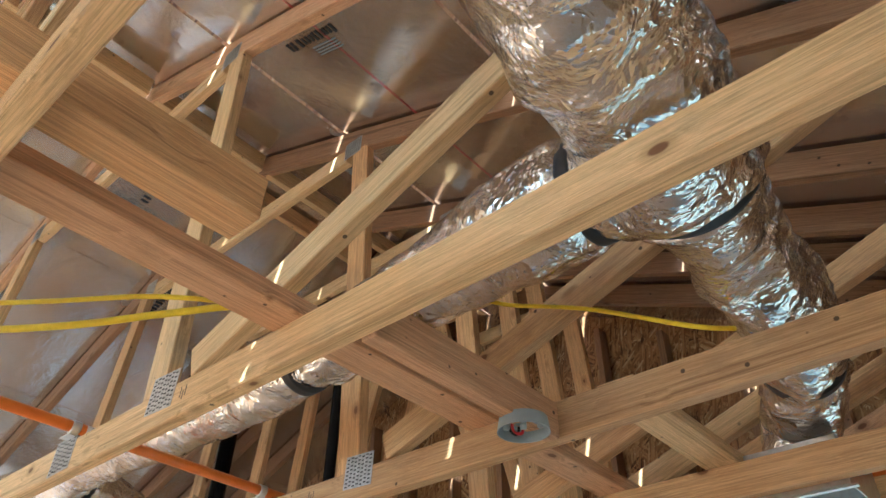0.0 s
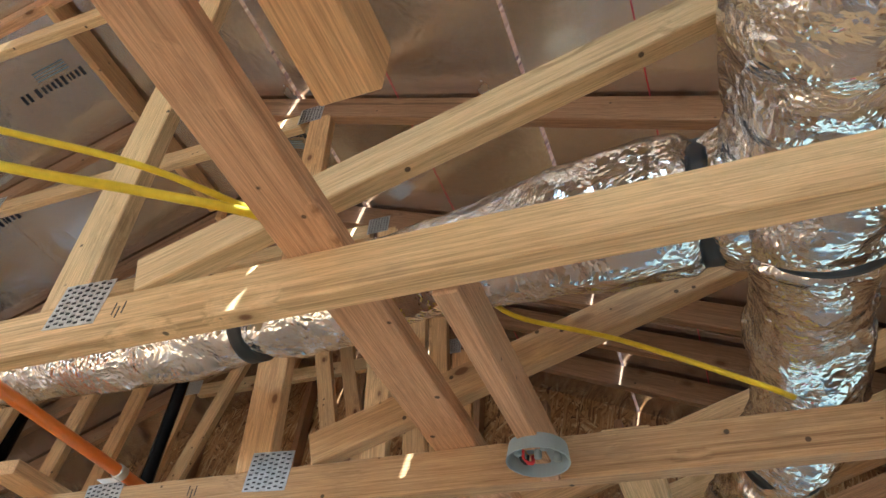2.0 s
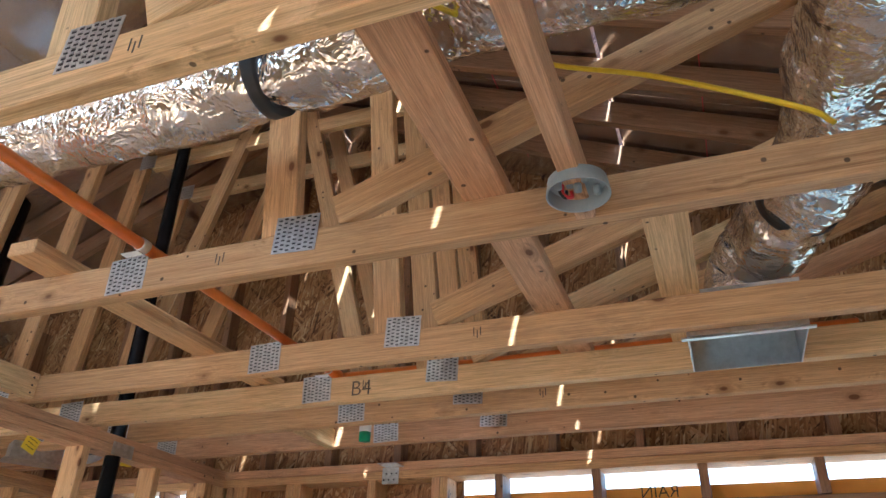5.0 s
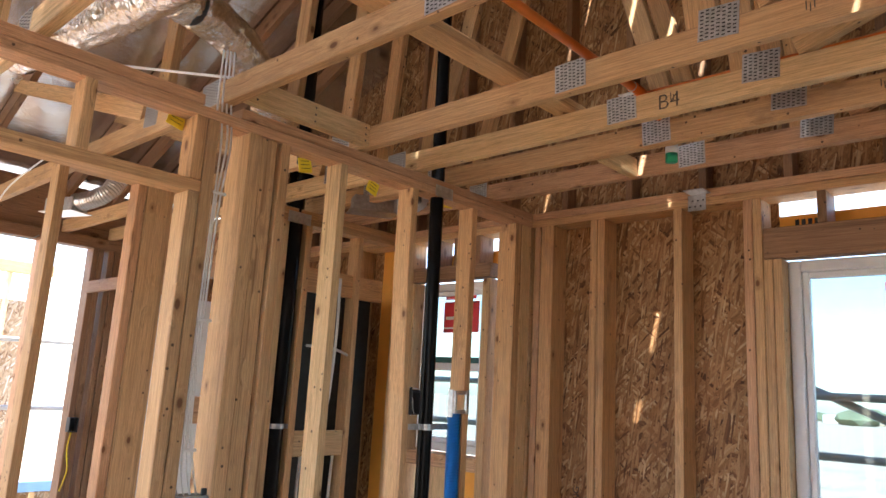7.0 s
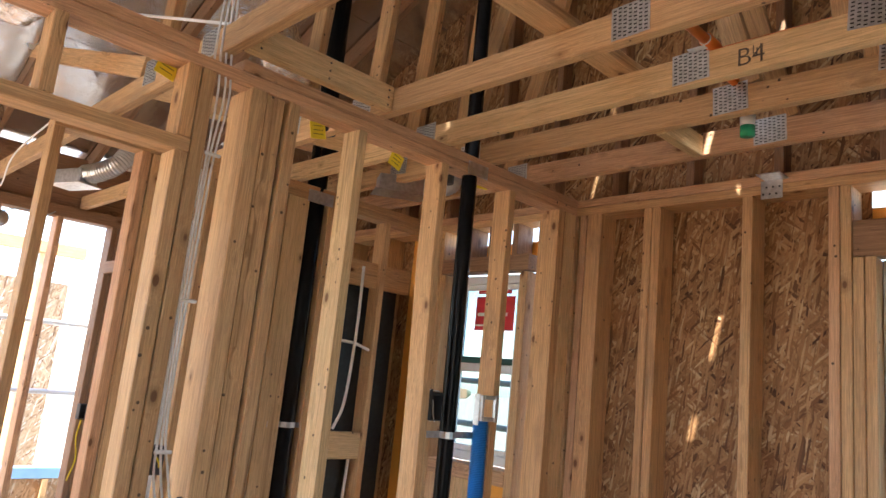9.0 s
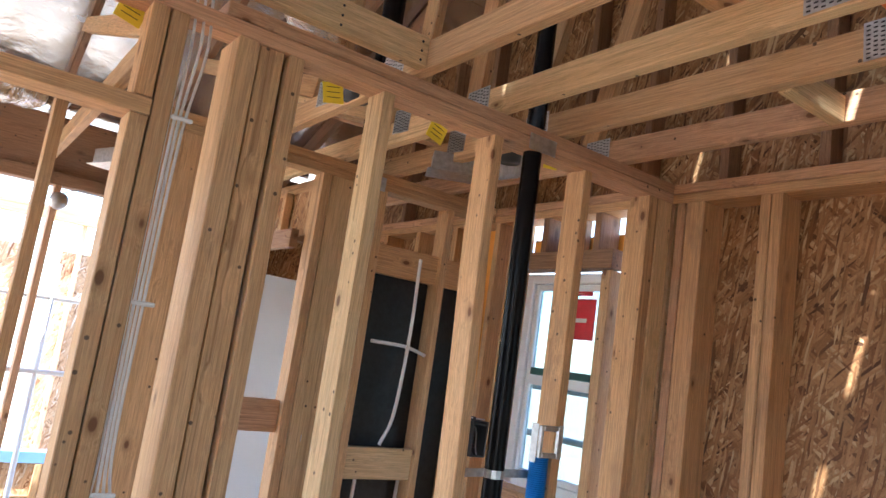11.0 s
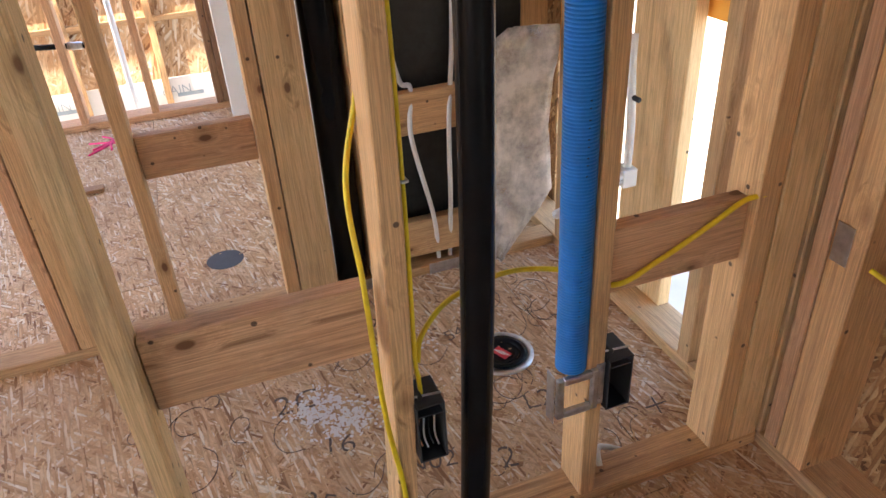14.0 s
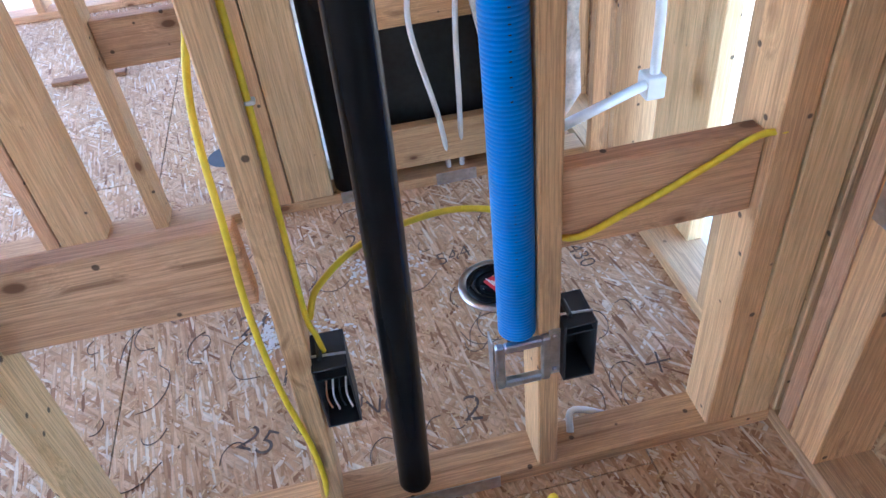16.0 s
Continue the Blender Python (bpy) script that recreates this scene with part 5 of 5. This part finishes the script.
# stamp on the strand board
lettering("stamp_text", "RATED SHEATHING", 0.055, Matrix.Translation((-3.09, NY + 0.1375, 1.0)) @ pose(0, 0, 0, 90, 0, 0) @ pose(0, 0, 0, 0, 0, 90), INK, north)
lettering("stamp_text", "15/16", 0.05, Matrix.Translation((-3.035, NY + 0.1375, 1.10)) @ pose(0, 0, 0, 90, 0, 0) @ pose(0, 0, 0, 0, 0, 90), INK, north)

# ---- marker scrawl on the subfloor ----
scrawl = thing("marker_notes", (-3.7, 2.7, 0), "black marker notes and chalk marks on the subfloor", "writing")
for text, x, y, size, turn in (("2X16", -4.30, 2.78, 0.085, 78), ("544", -4.12, 3.0, 0.075, 80), ("16", -3.78, 2.50, 0.10, 60), ("2C", -4.0, 2.42, 0.12, 70), ("7430", -4.02, 3.36, 0.07, -10),
                               ("2", -3.55, 2.92, 0.11, 60), ("L2", -3.72, 3.10, 0.10, 65), ("N02", -3.62, 2.72, 0.085, 60), ("25", -3.60, 2.40, 0.10, 40), ("X", -3.56, 3.40, 0.08, 20)):
    lettering("note", text, size, Matrix.Translation((x, y, 0.0012)) @ pose(0, 0, 0, 0, 0, turn + 20), FADED_INK, scrawl, 0.0004)
rng = random.Random(5)
for k in range(60):
    x, y = rng.uniform(-4.4, -3.48), rng.uniform(1.9, 3.4)
    a0, r = rng.uniform(0, 6.3), rng.uniform(0.02, 0.07)
    pts = [(x + r * (1 + 0.5 * t) * math.cos(a0 + t * 3), y + r * (1 + 0.4 * t) * math.sin(a0 + t * 2.6), 0.001) for t in (0, 0.25, 0.5, 0.75, 1.0)]
    tube("scribble", pts, 0.0013, FADED_INK, scrawl, n=6, steps=6)
for k in range(7):
    a = 0.9 * k
    tube("paint_stroke", [(-6.58 + 0.13 * math.cos(a), 1.82 + 0.13 * math.sin(a), 0.002), (-6.58 + 0.02 * math.sin(3 * a), 1.82, 0.002), (-6.55 - 0.14 * math.cos(a), 1.80 + 0.11 * math.cos(a), 0.002)], 0.007, PINK, scrawl, n=6)

# ---- shavings, chips and dust ----
rng = random.Random(11)
verts, faces = [], []


def chip(x, y, l, w, a, z=0.001, curl=0.0):
    i = len(verts)
    c, s = math.cos(a), math.sin(a)
    for u, v, h in ((-l, -w, 0), (l, -w, curl), (l, w, curl), (-l, w, 0)):
        verts.append((x + u * c - v * s, y + u * s + v * c, z + h))
    for u, v, h in ((-l, -w, 0), (l, -w, curl), (l, w, curl), (-l, w, 0)):
        verts.append((x + u * c - v * s, y + u * s + v * c, z + h + 0.0015))
    for f in ((0, 1, 2, 3), (7, 6, 5, 4), (0, 4, 5, 1), (1, 5, 6, 2), (2, 6, 7, 3), (3, 7, 4, 0)):
        faces.append(tuple(i + q for q in f))


for k in range(2600):
    px, py = rng.choice(((-3.20, 2.9, 0.10, 0.5), (-3.5, 3.2, 0.12, 0.12), (-3.9, 2.7, 0.35, 0.5), (-3.3, 2.2, 0.06, 0.3), (-5.0, 2.0, 0.8, 0.6)))[:2], 0
    cxy = px
    x, y = rng.gauss(cxy[0], 0.16 if cxy[0] > -4.5 else 0.6), rng.gauss(cxy[1], 0.28)
    if y > 3.5 or (PX - 0.12 < x < PX + 0.02) or (QX - 0.11 < x < QX + 0.01):
        continue
    chip(x, y, rng.uniform(0.002, 0.010), rng.uniform(0.001, 0.0025), rng.uniform(0, 3.2), rng.uniform(0.0005, 0.003), rng.uniform(0, 0.004))
sv = add("wood_shavings", mesh_of("wood_shavings", verts, faces, PINE))
tagged(sv, "pale wood shavings and chips scattered on the subfloor", "shavings", kind="stuff")
verts, faces = [], []
for k in range(620):
    c = rng.choice(((-4.13, 2.78), (-3.96, 2.46), (-3.87, 2.54)))
    x, y = rng.gauss(c[0], 0.040), rng.gauss(c[1], 0.05)
    chip(x, y, rng.uniform(0.002, 0.008), rng.uniform(0.002, 0.005), rng.uniform(0, 3.2), rng.uniform(0.0004, 0.0035))
sv = add("plaster_dust", mesh_of("plaster_dust", verts, faces, PAPER))
tagged(sv, "white plaster dust and flakes on the subfloor", "dust", kind="stuff")

# ---- outdoors ----
def scaffold(name, pts, r, mat, label):
    s = thing(name, pts[0][0], label, "scaffold", "scaffold rails")
    for a, b in pts:
        tube("tube", [a, b], r, mat, s, n=12, steps=0)
    return s


scaffold("scaffold", [((-9, 5.0, 1.80), (4, 5.0, 1.80)), ((-9, 5.0, 1.45), (4, 5.0, 1.45))] +
         [((x, 5.0, -3.1), (x, 5.0, 2.0)) for x in (-4.6, -2.5, -0.4, 1.7)] + [((x, 5.02, 1.95), (x + 2.1, 5.02, 1.05)) for x in (-4.6, -2.5, -0.4)] +
         [((x + 2.1, 4.98, 1.75), (x, 4.98, 0.95)) for x in (-4.6, -2.5, -0.4)], 0.024, BOX_GREY, "grey steel scaffold braces outside the north wall")
scaffold("scaffold", [((-7.8, -3, 1.92), (-7.8, 4.5, 1.94)), ((-7.8, -3, 1.357), (-7.8, 4.5, 1.36)), ((-7.8, 1.9, -3.1), (-7.8, 1.9, 2.2)), ((-7.8, 3.0, -3.1), (-7.8, 3.0, 2.6))], 0.021, WHITE_PLASTIC, "white scaffold guard rails outside the west wall")
para = thing("low_wall", (-8.2, 1.0, 0), "low outside wall of yellow sheathing with a blue cap", "wall")
block("cap", (-8.30, 0.2, 0.60), (-8.16, 3.6, 0.69), BLUE_RAIL, para)
side_sheet("panel", 0.2, 3.6, -0.14, 0.595, -8.23, OSB_YARD, para, 0.02)
side_sheet("wrap_sheet", 0.2, 3.6, -0.50, -0.145, -8.22, PAPER, para, 0.01)
block("rail", (-8.208, 0.2, 0.30), (-8.165, 3.6, 0.34), FIR, para)
for y in (1.30, 2.19, 3.05):
    lettering("print", "RAIN", 0.10, Matrix.Translation((-8.205, y, -0.245)) @ pose(0, 0, 0, 90, 0, 90), BOX_GREY, para)
    block("print_bar", (-8.207, y, -0.30), (-8.2045, y + 0.2, -0.27), BOX_GREY, para, c=0.0003)
tee = thing("drain_stub", (-6.95, 1.9, 0.47), "black drain stub with a grey clamped coupling at the outside wall", "pipe")
tube("pipe", [(-6.93, 1.30, 0.52), (-6.93, 1.90, 0.47)], 0.017, ABS, tee, n=16, steps=0)
tube("coupling", [(-6.93, 1.70, 0.4865), (-6.93, 1.78, 0.480)], 0.023, GALV, tee, n=16, steps=0)
tube("end_cap", [(-6.93, 1.86, 0.4735), (-6.93, 1.905, 0.469)], 0.021, PAPER, tee, n=16, steps=0)
for y in (0.8, 1.5, 2.1, 2.7):
    block("post", (-8.20, y, -3.1), (-8.16, y + 0.05, 0.595), FIR, para)
nb = thing("neighbour_house", (-12, 1, -3), "unfinished neighbouring timber house with strand board walls", "house")
for k in range(13):
    y0 = -4.2 + k * 0.61
    block("stud", (-11.4, y0, -3.1), (-11.3, y0 + 0.05, 2.9), (PINE, FIR, RED_FIR)[k % 3], nb)
for k, y0 in enumerate((-4.1, -1.66, 0.78, 2.35)):
    side_sheet("wall_panel", y0, y0 + (2.43 if k < 2 else 1.2), -3.1, 2.55 if k != 1 else 1.9, -11.43, OSB_YARD, nb, 0.015)
block("top_plate", (-11.42, -4.2, 2.9), (-11.26, 3.65, 3.05), FIR, nb)
block("header", (-11.40, -1.7, 1.9), (-11.27, 0.8, 2.2), FIR, nb)
block("band", (-11.44, -4.2, -0.35), (-11.27, 3.65, 0.0), RED_FIR, nb)
for y0 in (-3.6, -0.55, 1.3):
    block("hanger", (-11.262, y0, 2.7), (-11.255, y0 + 0.18, 2.93), GALV, nb)
far = thing("distant_town", (0, 320, -3), "hazy distant low town and trees at the horizon", "backdrop", kind="structure")
rng = random.Random(3)
for k in range(90):
    x, y = rng.uniform(-260, 200), rng.uniform(180, 420)
    w, h = rng.uniform(6, 16), rng.uniform(2.5, 5.5)
    if k % 3:
        bm = bmesh.new()
        bmesh.ops.create_icosphere(bm, subdivisions=2, radius=1.0)
        for v in bm.verts:
            q = v.co * (1 + 0.35 * noise.noise(v.co * 2.3 + Vector((k, 0, 0))))
            v.co = (q.x * w * 0.6, q.y * w * 0.6, q.z * h * 0.7)
        me = bpy.data.meshes.new("tree_clump")
        bm.to_mesh(me)
        bm.free()
        me.materials.append(HILL)
        add("tree_clump", me, far, Matrix.Translation((x, y, -3.1 + h * 0.4)))
    else:
        block("far_house", (x - w / 2, y, -3.2), (x + w / 2, y + 8, -3.2 + h), (VINYL, RED_FIR, DIRT)[k // 3 % 3], far, c=0.3)


# ---- true size ----
def to_metres():
    """Brings the whole plan from its own units to metres, about the origin."""
    for me in bpy.data.meshes:
        me.transform(Matrix.Scale(UNIT, 4))
    for ob in scene.objects:
        if ob.type in ("MESH", "EMPTY"):
            basis, inverse = ob.matrix_basis.copy(), ob.matrix_parent_inverse.copy()
            basis.translation *= UNIT
            inverse.translation *= UNIT
            ob.matrix_basis, ob.matrix_parent_inverse = basis, inverse


to_metres()
